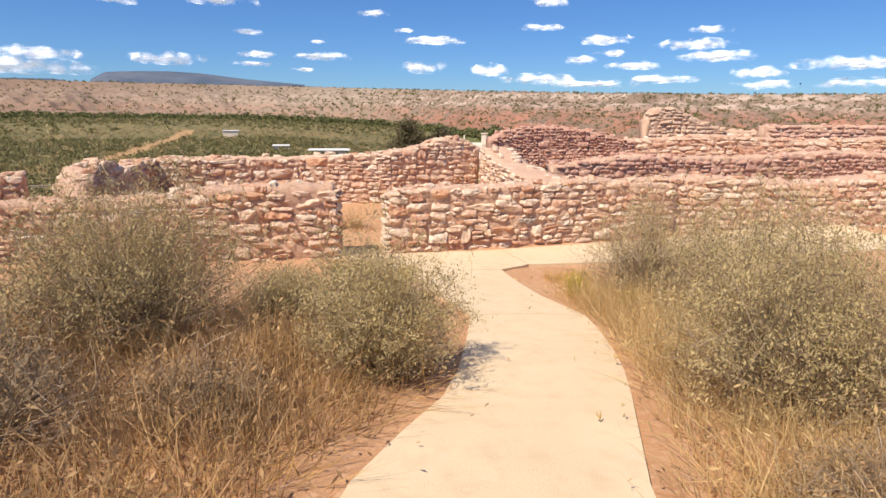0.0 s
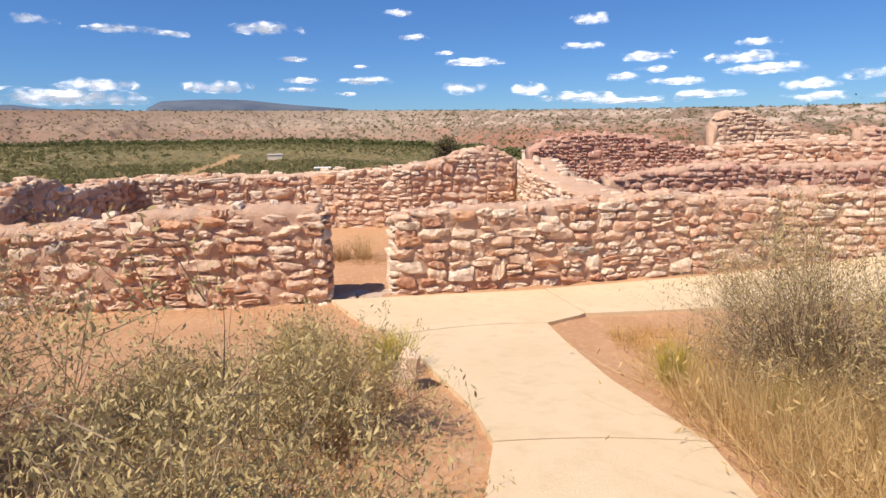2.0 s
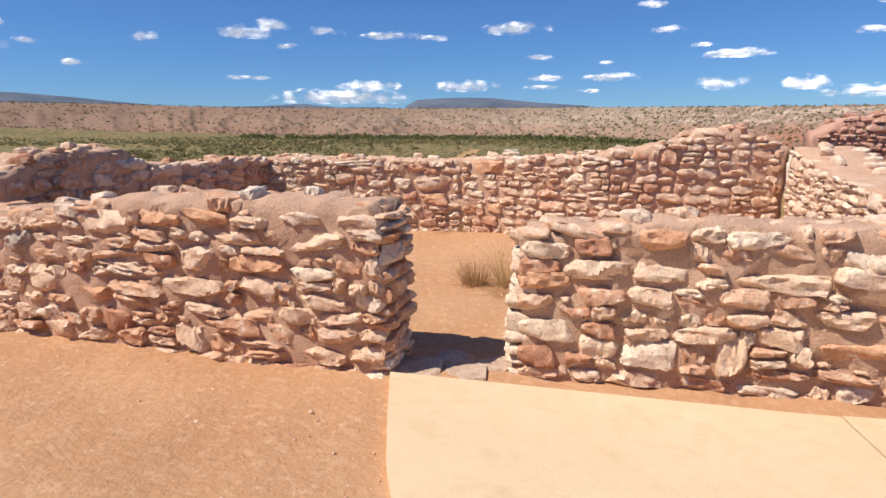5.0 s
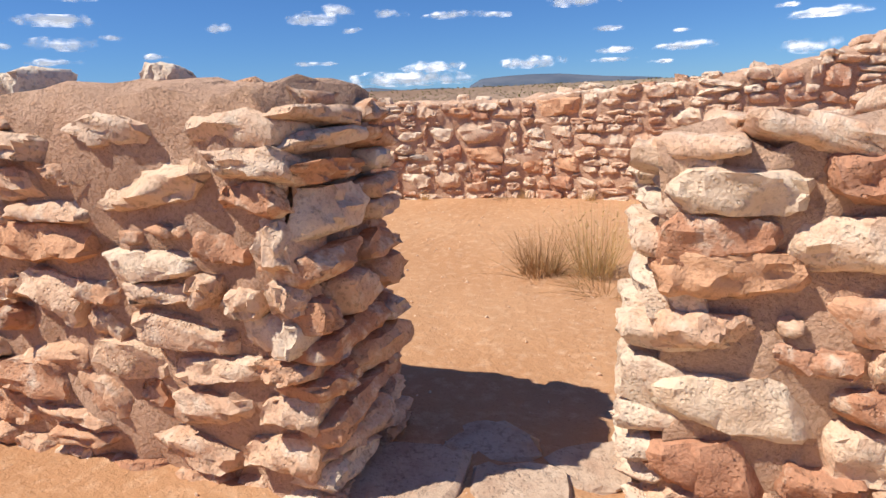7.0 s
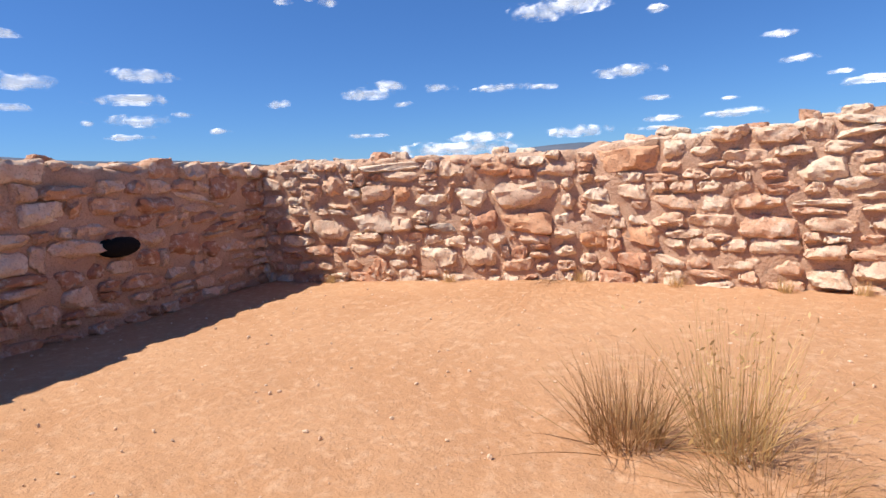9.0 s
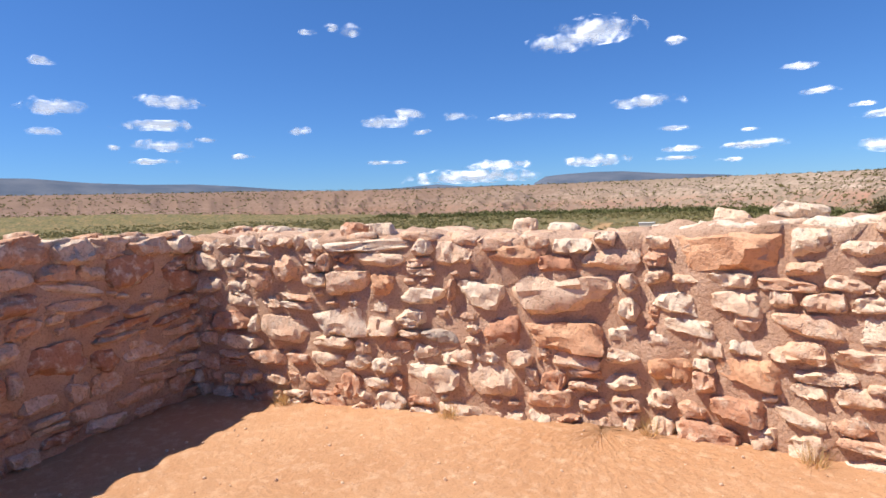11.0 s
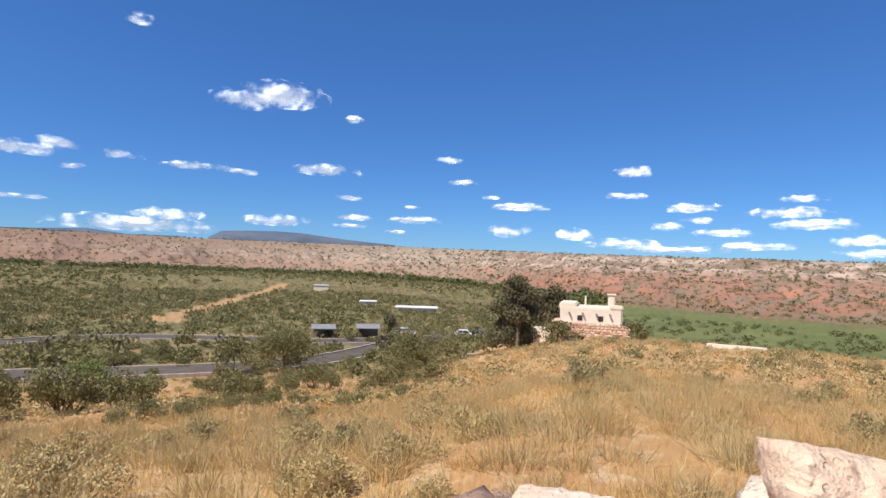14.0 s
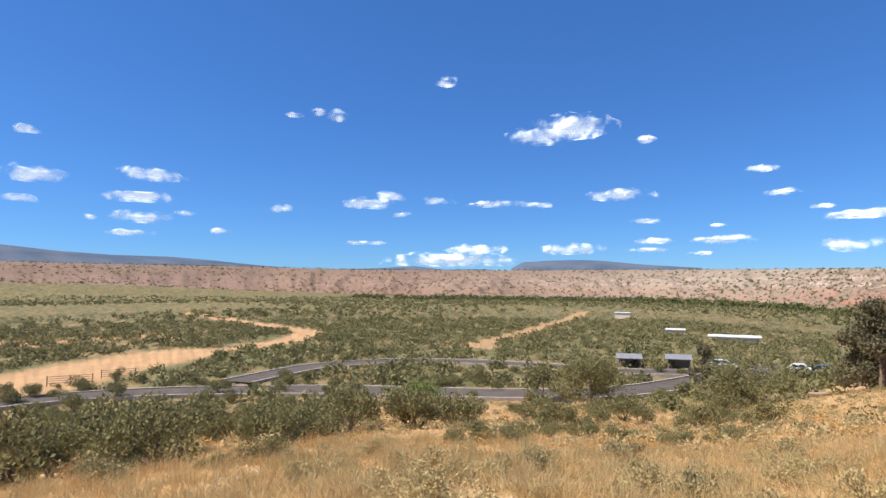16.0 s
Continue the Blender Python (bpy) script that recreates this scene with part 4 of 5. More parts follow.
P = scatter(1150, -4.5, 0.7, 1.0, 6.3, lambda x, y: off_path(x + 0.3, y))
meadow("dry_grass", "tangled brown and straw dry grass beside the path", P, rs.uniform(0.25, 0.62, len(P)), 34, 81, M_BROWNGRASS, 0.007, 0.2, 4, 0.85, heads=9000)
P = scatter(620, -4.0, 0.75, 1.5, 7.0, lambda x, y: off_path(x + 0.12, y))
meadow("dry_grass", "golden dry grass in the brush", P, rs.uniform(0.2, 0.5, len(P)), 20, 82, M_GOLD, 0.005, 0.18, 4, 0.9)
P = scatter(420, 1.95, 3.8, 2.4, 5.4, lambda x, y: off_path(x - 0.2, y))
meadow("dry_grass", "golden straw thick along the concrete edge", P, rs.uniform(0.2, 0.48, len(P)), 34, 87, M_STRAW, 0.006, 0.18, 4, 0.7)
P = scatter(1100, 1.9, 5.5, 0.5, 9.4, lambda x, y: off_path(x - 0.15, y) & (x < 2.9 + 0.3 * np.sin(3 * y) + np.maximum(0, 5 - y)))
meadow("dry_grass", "golden straw grass along the path's edge", P, rs.uniform(0.18, 0.52, len(P)), 26, 83, M_STRAW, 0.005, 0.18, 4, 0.8, heads=5000)
P = scatter(520, 2.1, 3.3, 5.6, 8.9, lambda x, y: off_path(x - 0.15, y))
meadow("dry_grass", "thick pale straw grass before the big bushes", P, rs.uniform(0.25, 0.62, len(P)), 30, 86, M_STRAW, 0.005, 0.18, 4, 0.6)
P = scatter(260, 1.7, 3.0, 8.3, 10.9, lambda x, y: off_path(x, y) & (x > 1.75 + 0.25 * (10.5 - y)))
meadow("dry_grass", "short golden straw near the path junction", P, rs.uniform(0.12, 0.32, len(P)), 22, 84, M_GOLD, 0.005, 0.12, 3, 0.55)
P = scatter(330, -2.6, 0.1, 6.2, 8.9, lambda x, y: off_path(x, y) & (y < 8.6 - 0.5 * np.abs(x + 0.4)))
meadow("dry_grass", "grey-brown dry stubble before the rocks", P, rs.uniform(0.10, 0.30, len(P)), 20, 85, M_BROWNGRASS, 0.005, 0.12, 3, 0.8)


# loose pebbles on the bare earth
ico = bmesh.new()
bmesh.ops.create_icosphere(ico, subdivisions=1, radius=1)
PEB_V = np.array([v.co[:] for v in ico.verts])
PEB_F = np.array([[v.index for v in f.verts] for f in ico.faces])
ico.free()
for n_, box_, lab in ((1500, (-6.5, 0.2, 11.6, 17.0), "small pale and brown pebbles on the room's earth floor"), (1100, (-5.5, 1.2, 8.2, 11.4), "small pebbles on the bare earth before the wall")):
    P = scatter(n_, *box_, off_path)
    sz = 0.003 + 0.011 * rs.random(len(P)) ** 4
    v = PEB_V[None] * (sz[:, None, None] * rs.uniform(0.5, 1.2, (len(P), 1, 3))) * rs.uniform(0.8, 1.2, (len(P), len(PEB_V), 1))
    v = v + np.stack([P[:, 0], P[:, 1], ground_z(P[:, 0], P[:, 1]) + sz * 0.2], -1)[:, None]
    f = PEB_F[None] + (np.arange(len(P)) * len(PEB_V))[:, None, None]
    tagged(mesh_object("gravel", v.reshape(-1, 3), f.reshape(-1, 3), M_TAN), lab, "gravel", kind="stuff")


# ---- hillside below the wall ----
def hill_points(n, r0, r1, a0, a1, power=0.5):
    r = r0 + (r1 - r0) * rs.uniform(0, 1, n) ** power
    a = np.radians(rs.uniform(a0, a1, n))
    x, y = CX - r * np.sin(a), CY + r * np.cos(a)
    side_ = (x - CX) * (-UY) + (y - CY) * UX
    k = side_ > 1.1
    return np.stack([x, y], -1)[k]


def patchy(p, scale, cut):
    v = np.array([noise.noise(Vector((x * scale, y * scale, 3.3))) for x, y in p])
    return p[v + rs.normal(0, 0.12, len(p)) > cut]


P = hill_points(4200, 1.5, 16, -40, 88)
P = patchy(P, 0.35, -0.02)
meadow("hill_grass", "straw-coloured dry grass covering the near hillside", P, rs.uniform(0.18, 0.5, len(P)), 18, 91, M_STRAW, 0.006, 0.2, 3, 0.8)
P = patchy(hill_points(2200, 2.0, 22, -40, 88), 0.25, 0.08)
meadow("hill_grass", "golden dry grass patches on the hillside", P, rs.uniform(0.2, 0.5, len(P)), 18, 92, M_GOLD, 0.007, 0.2, 3, 0.8)
P = patchy(hill_points(6500, 14, 75, -40, 80, 0.7), 0.12, 0.02)
meadow("hill_grass", "dry straw grass on the lower hillside", P, rs.uniform(0.25, 0.6, len(P)), 12, 93, M_STRAW, 0.018, 0.36, 2, 0.9)
P = patchy(hill_points(2600, 14, 75, -40, 80, 0.7), 0.1, 0.1)
meadow("hill_grass", "golden dry grass on the lower hillside", P, rs.uniform(0.25, 0.6, len(P)), 12, 94, M_GOLD, 0.018, 0.36, 2, 0.9)


def shrub_mesh(seed, n_leaf, leaf, mat, flat=0.8):
    """A unit shrub, about 1 m in radius: lobes of leaves round short limbs."""
    rs_ = np.random.default_rng(seed)
    lobes = rs_.integers(6, 10)
    th = rs_.uniform(0, 2 * np.pi, lobes)
    rr = rs_.uniform(0.15, 0.75, lobes)
    c_ = np.stack([rr * np.cos(th), rr * np.sin(th), rs_.uniform(0.35, 1.0, lobes) * flat * 1.1], -1)
    size = rs_.uniform(0.25, 0.48, lobes)
    i = rs_.integers(0, lobes, n_leaf)
    d = rs_.normal(size=(n_leaf, 3))
    d /= np.linalg.norm(d, axis=1, keepdims=True)
    p = c_[i] + d * (size[i] * rs_.uniform(0.55, 1.05, n_leaf))[:, None] * np.array([1, 1, 0.8])
    p = p[p[:, 2] > 0.05]
    v, f = leaves(p, leaf, rs_, 0.55)
    limb, lf, _ = ribbons(np.zeros((lobes * 2, 3)), np.concatenate([c_, c_ * 0.8]), rs_.normal(0, 0.08, (lobes * 2, 3)), np.full(lobes * 2, 0.07), 3, rs_)
    return v, f, limb, lf


def shrub_kind(name, seed, n_leaf, leaf, mat, flat=0.8):
    v, f, limb, lf = shrub_mesh(seed, n_leaf, leaf, mat, flat)
    root = new(name)
    mesh_object("foliage", v, f, mat, root)["kind"] = "stuff"
    mesh_object("branch_work", limb, lf, M_BARK, root)["kind"] = "stuff"
    return root


def plant_shrubs(name, label, category, group, seeds, mat, pts, sizes, n_leaf=700, leaf=0.16, flat=0.8):
    kinds = [shrub_kind(name, s, n_leaf, leaf, mat, flat) for s in seeds]
    for k, ((x, y), sz) in enumerate(zip(pts, sizes)):
        root = kinds[k] if k < len(kinds) else copy_thing(kinds[k % len(kinds)], Matrix.Identity(4))
        tagged(root, label, category, group)
        root.location, root.rotation_euler = (x, y, gz(x, y) - 0.05), (0, 0, rs.uniform(0, 6.28))
        root.scale = (sz, sz, sz * rs.uniform(0.8, 1.15))


P = patchy(hill_points(620, 4.5, 66, -30, 84, 0.7), 0.08, -0.2)[:160]
plant_shrubs("hill_shrub", "dusty olive desert shrub on the grassy hillside", "shrub", "hillside shrubs", (101, 102, 103, 104), M_SHRUB_DRY, P, rs.uniform(0.22, 0.75, len(P)) ** 1.15, 1300, 0.10, 0.65)
P = hill_points(170, 30, 110, 14, 86, 0.7)
plant_shrubs("creosote_bush", "dark green creosote bush near the park road", "shrub", "bushes along the road", (105, 106, 107), M_SHRUB, P, rs.uniform(0.9, 2.2, len(P)), 2200, 0.08)
P = hill_points(150, 13, 70, 52, 90, 0.75)
plant_shrubs("creosote_bush", "dark green creosote bush crowding the lower slope", "shrub", "bushes on the lower slope", (120, 121), M_SHRUB, P, rs.uniform(0.8, 1.9, len(P)), 2200, 0.08)
P = hill_points(60, 14, 34, 12, 80, 0.6)
plant_shrubs("hill_shrub", "rounded green desert shrub on the near slope", "shrub", "green shrubs on the slope", (130, 131, 132), M_SHRUB, P, rs.uniform(0.25, 0.7, len(P)), 2200, 0.075, 0.7)
P = hill_points(60, 3.0, 14, 8, 62, 0.7)
plant_shrubs("hill_shrub", "grey-green low shrub just below the wall", "shrub", "shrubs below the wall", (108, 109), M_SAGE, P, rs.uniform(0.22, 0.5, len(P)), 2200, 0.075, 0.6)


def scrub(name, label, pts, sizes, per, leaf, seed, mat):
    """Far brush as one sheet of leaf clumps."""
    rs_ = np.random.default_rng(seed)
    n = len(pts) * per
    c_ = np.repeat(np.column_stack([pts, ground_z(pts[:, 0], pts[:, 1])]), per, axis=0)
    s = np.repeat(sizes, per)
    d = rs_.normal(size=(n, 3))
    d /= np.linalg.norm(d, axis=1, keepdims=True)
    d[:, 2] = np.abs(d[:, 2]) * 0.9
    p = c_ + d * (s * rs_.uniform(0.4, 1.1, n))[:, None]
    a = rs_.normal(size=(n, 3))
    a[:, 2] = np.abs(a[:, 2])
    a /= np.linalg.norm(a, axis=1, keepdims=True)
    t = np.cross(a, rs_.normal(size=(n, 3)))
    t /= np.linalg.norm(t, axis=1, keepdims=True) + 1e-9
    L = (leaf * s * rs_.uniform(0.6, 1.3, n))[:, None]
    v = np.stack([p - t * L * 0.4, p + t * L * 0.4, p + a * L], 1).reshape(-1, 3)
    return tagged(mesh_object(name, v, np.arange(3 * n).reshape(-1, 3), mat), label, "shrubs", kind="stuff")


for n_, r0_, r1_, sz_, m_, lab in ((700, 2.0, 20, (0.25, 0.5), M_MOUND, "olive and straw coloured tussocks"), (260, 2.4, 22, (0.2, 0.42), M_ORANGE_GRASS, "rusty orange tussocks of dry grass"), (150, 2.4, 20, (0.2, 0.4), M_SHRUB_DRY, "dusty grey-green tussocks")):
    P = hill_points(n_, r0_, r1_, -40, 88, 0.6)
    meadow("tussock_grass", lab + " on the near hillside", P, rs.uniform(*sz_, len(P)), 130, n_, m_, 0.009, 0.24, 2, 0.75)
for n_, sz_, per_, m_, lab in ((1500, (0.25, 0.6), 120, M_MOUND, "olive and straw coloured brush"), (420, (0.25, 0.5), 110, M_ORANGE_GRASS, "rusty orange dry brush"), (260, (0.3, 0.75), 140, M_SHRUB, "green brush")):
    P = hill_points(n_, 17, 74, -40, 88, 0.7)
    scrub("hill_brush", lab + " on the lower hill", P, rs.uniform(*sz_, len(P)), per_, 0.2, n_, m_)


def clear_of_roads(p):
    k = np.ones(len(p), bool)
    for (ax_, ay_), (bx_, by_), half in ROAD_SEGS:
        ux, uy = bx_ - ax_, by_ - ay_
        t = np.clip(((p[:, 0] - ax_) * ux + (p[:, 1] - ay_) * uy) / (ux * ux + uy * uy), 0, 1)
        k &= np.hypot(p[:, 0] - ax_ - t * ux, p[:, 1] - ay_ - t * uy) > half
    return p[k]


ROAD = [polar(84, 92), polar(76, 93), polar(68, 90), polar(60, 86), polar(52, 83), polar(44, 80), polar(36, 79), polar(28, 82), polar(22, 92), polar(17, 108), polar(12.5, 124), polar(9, 132)]
ROAD_B = [polar(63, 96), polar(56, 112), polar(48, 118), polar(40, 116), polar(32, 110), polar(25, 106), polar(19, 110)]
TRACK = [polar(78, 118), polar(72, 128), polar(64, 150), polar(58, 180), polar(56, 215), polar(60, 260), polar(67, 420)]
LOT = [polar(40, 150), polar(35, 215), polar(31, 300), polar(29.5, 420)]
ROAD_SEGS = [(a, b_, h) for line, h in ((ROAD, 5), (ROAD_B, 5), (TRACK, 6), (LOT, 3.5), ([polar(80, 110), polar(74, 130), polar(68, 150)], 14)) for a, b_ in zip(line, line[1:])]
P = clear_of_roads(hill_points(3000, 70, 300, 9, 90, 0.8))
scrub("valley_scrub", "olive-green desert scrub covering the valley floor", P, rs.uniform(0.8, 2.3, len(P)), 90, 0.30, 111, M_SHRUB)
P = clear_of_roads(hill_points(2600, 90, 420, 9, 92, 0.8))
scrub("valley_scrub", "dusty khaki scrub on the valley floor", P, rs.uniform(0.8, 1.6, len(P)), 50, 0.36, 112, M_SHRUB_DRY)
P = patchy(hill_points(7000, 280, 1050, 8, 92, 0.75), 0.004, -0.25)
scrub("valley_scrub", "distant desert scrub on the valley floor", P, rs.uniform(1.3, 2.6, len(P)), 18, 0.7, 113, M_SHRUB)
a = np.radians(rs.uniform(-2, 52, 420))
r = np.interp(np.degrees(a), [-5, 2, 12, 26, 52], [470, 470, 660, 820, 980]) * rs.normal(1, 0.05, 420)
scrub("riverside_trees", "dark green line of trees along the river", np.stack([CX - r * np.sin(a), CY + r * np.cos(a)], -1), rs.uniform(3.5, 8.0, 420), 90, 0.35, 114, M_COTTONWOOD)
P = hill_points(420, 90, 330, -34, 6, 0.8)
scrub("marsh_scrub", "green scrub on the lower meadow", P, rs.uniform(1.0, 2.2, len(P)), 60, 0.35, 115, M_COTTONWOOD)
a = rs.uniform(-45, 96, 8000)
r = np.interp(a, [-60, -25, -13, 2, 12, 26, 48, 60, 90], [420, 400, 410, 480, 750, 1000, 1150, 1400, 1400]) + np.interp(a, [-60, -13, 12, 26, 90], [230, 230, 300, 360, 380]) * rs.uniform(0.02, 1.12, 8000)
P = np.stack([CX - r * np.sin(np.radians(a)), CY + r * np.cos(np.radians(a))], -1)
scrub("mesa_scrub", "dark juniper scrub dotted over the mesa slopes", P, rs.uniform(0.9, 2.6, len(P)) * np.interp(a, [-45, 0, 30, 76], [0.7, 0.8, 1.2, 1.4]), 9, 0.9, 116, M_SHRUB)


# ---- roads and buildings below ----
M_ASPHALT, nt, b, co = material("asphalt", 0.97, 0.006, 60, 5, 0.05)
nt.links.new(mix(nt, noise_fac(nt, co, 0.5, 6), (0.105, 0.085, 0.072), (0.135, 0.112, 0.095)), b.inputs["Base Color"])
M_KERB, nt, b, co = material("kerb_concrete", 0.9, 0.004, 30, 4)
nt.links.new(mix(nt, noise_fac(nt, co, 2.0, 5), (0.52, 0.42, 0.33), (0.40, 0.31, 0.24)), b.inputs["Base Color"])
M_ADOBE, nt, b, co = material("cream_adobe", 0.95, 0.01, 6, 6)
nt.links.new(mix(nt, noise_fac(nt, co, 0.8, 6), (0.78, 0.68, 0.55), (0.70, 0.58, 0.45)), b.inputs["Base Color"])
M_DARK, nt, b, co = material("dark_opening", 0.6)
b.inputs["Base Color"].default_value = (0.03, 0.026, 0.022, 1)
M_GLASS, nt, b, co = material("window_glass", 0.08, spec=0.5)
b.inputs["Base Color"].default_value = (0.03, 0.035, 0.04, 1)
M_TIMBER = leaf_material("weathered_timber", (0.28, 0.20, 0.14), (0.36, 0.27, 0.20), 0.0)
M_ROOFWHITE, nt, b, co = material("white_roof_membrane", 0.7, 0.003, 8, 3)
nt.links.new(mix(nt, noise_fac(nt, co, 0.4, 4), (0.78, 0.76, 0.72), (0.68, 0.65, 0.60)), b.inputs["Base Color"])
M_ROOFGREY, nt, b, co = material("grey_metal_roof", 0.45, 0.002, 20, 3, 0.4)
nt.links.new(mix(nt, noise_fac(nt, co, 1.5, 4), (0.30, 0.29, 0.28), (0.22, 0.21, 0.20)), b.inputs["Base Color"])
M_STEEL, nt, b, co = material("painted_steel", 0.5, spec=0.4)
b.inputs["Base Color"].default_value = (0.30, 0.20, 0.15, 1)
M_TYRE, nt, b, co = material("tyre_rubber", 0.85)
b.inputs["Base Color"].default_value = (0.02, 0.02, 0.02, 1)


def strip(name, pts, half, lift, mat, label, kerb=True):
    """A road along pts, laid on the ground, with kerb lines at both sides."""
    dense = []
    for (x0, y0), (x1, y1) in zip(pts, pts[1:]):
        n = max(2, int(math.dist((x0, y0), (x1, y1)) / 2.5))
        dense += [(x0 + (x1 - x0) * i / n, y0 + (y1 - y0) * i / n) for i in range(n)]
    dense.append(pts[-1])
    d = np.array(dense)
    for _ in range(4):
        d[1:-1] = (d[:-2] + 2 * d[1:-1] + d[2:]) / 4
    t = np.gradient(d, axis=0)
    t /= np.linalg.norm(t, axis=1, keepdims=True)
    nrm = np.stack([t[:, 1], -t[:, 0]], -1)
    z = ground_z(d[:, 0], d[:, 1])
    for _ in range(3):
        z[1:-1] = (z[:-2] + 2 * z[1:-1] + z[2:]) / 4

    def band(offs):
        v = np.concatenate([np.column_stack([d + nrm * o, z + h]) for o, h in offs])
        n = len(d)
        f = [(a * n + i, a * n + i + 1, (a + 1) * n + i + 1, (a + 1) * n + i) for a in range(len(offs) - 1) for i in range(n - 1)]
        return v, f
    root = mesh_object(name, *band([(-half, -0.8), (-half, lift), (half, lift), (half, -0.8)]), mat)
    tagged(root, label, "road", kind="structure")
    if kerb:
        for sg in (-1, 1):
            a, c_ = sorted((sg * half, sg * (half + 0.35)))
            mesh_object("kerb", *band([(a, -0.8), (a, lift + 0.16), (c_, lift + 0.16), (c_, -0.8)]), M_KERB, root)
    return root


strip("road", ROAD, 3.0, 0.38, M_ASPHALT, "dark asphalt park road with pale kerbs")
strip("road", ROAD_B, 2.8, 0.36, M_ASPHALT, "dark asphalt loop road among desert bushes")
pk = polar(10.5, 127)
strip("car_park", [polar(14.5, 121), polar(6.5, 130)], 8.0, 0.45, M_ASPHALT, "asphalt car park below the hill", False)


def on_ground(az, r, lift=0.0):
    x, y = polar(az, r)
    return x, y, gz(x, y) + lift


# visitor building of stone and adobe
def visitor_house():
    x, y, z = on_ground(-0.4, 70)
    z -= 1.45
    root = tagged(new("house"), "stone and cream adobe flat-roofed house on the hill shoulder", "house")
    root.matrix_world = pose(x, y, z, 0, 0, -2)
    rs_ = np.random.default_rng(5)
    wall = part("stone_storey", block(8.6, 7.0, 3.4, 0.05), M_MORTAR, root, "reddish rubble stone storey")
    k = 0
    zz = 0.15
    while zz < 3.3:
        h = rs_.uniform(0.2, 0.34)
        s = -4.3
        while s < 4.2:
            wd = rs_.uniform(0.3, 0.7)
            ok = not (-1.75 < s + wd / 2 < -0.35 and zz < 2.1) and not (1.0 < s + wd / 2 < 2.2 and 0.7 < zz < 1.9)
            if ok:
                ob = new("stone", stone_mesh(k % len(VARIANTS), M_STONE))
                ob.parent = wall
                ob.matrix_local = pose(min(s + wd / 2, 4.2), -3.5, zz + h / 2, 0, rs_.normal(0, 3), 0) @ Matrix.Diagonal((wd * 0.95, 0.22, h * 0.95, 1))
            k += 1
            s += wd
        zz += h
    # near-black block stands for the unlit inside of the doorway
    part("door_opening", block(1.2, 0.3, 2.0, 0.0, (-1.05, -3.46, 0.05)), M_DARK, root, "dark doorway under a timber lintel")
    part("lintel", block(1.7, 0.36, 0.2, 0.02, (-1.05, -3.5, 2.08)), M_TIMBER, root)
    win = part("window", block(1.15, 0.2, 1.0, 0.0, (1.6, -3.42, 0.85)), M_GLASS, root)
    for q in (-0.57, 0.0, 0.57):
        part("window_bar", block(0.07, 0.08, 1.0, 0.0, (1.6 + q, -3.55, 0.85)), M_TIMBER, win)
    upper = part("adobe_storey", block(6.9, 5.6, 1.9, 0.14, (0.2, 0.5, 3.35)), M_ADOBE, root, "cream plastered upper storey")
    part("parapet", block(2.0, 5.0, 0.7, 0.12, (-2.4, 0.4, 5.0)), M_ADOBE, root)
    part("parapet", block(1.5, 0.6, 0.55, 0.12, (3.0, -2.0, 5.1)), M_ADOBE, root)
    part("low_wing", block(2.2, 4.0, 2.6, 0.08, (-5.2, 0.2, 0)), M_ADOBE, root)
    part("chimney", block(0.8, 0.8, 1.5, 0.08, (2.45, -0.6, 5.2)), M_ADOBE, root)
    part("chimney_cap", block(1.0, 1.0, 0.16, 0.03, (2.45, -0.6, 6.7)), M_ADOBE, root)
    part("vent_pipe", block(0.2, 0.2, 1.3, 0.02, (-0.5, 0.0, 5.2)), M_ADOBE, root)
    for i in range(4):
        part("roof_beam", block(0.18, 0.6, 0.18, 0.03, (-2.2 + 1.5 * i, -2.5, 4.5)), M_TIMBER, root)
    for q in (-1.0, 1.3):
        part("window", block(0.55, 0.2, 0.6, 0.0, (q, -2.25, 3.75)), M_GLASS, root)


visitor_house()


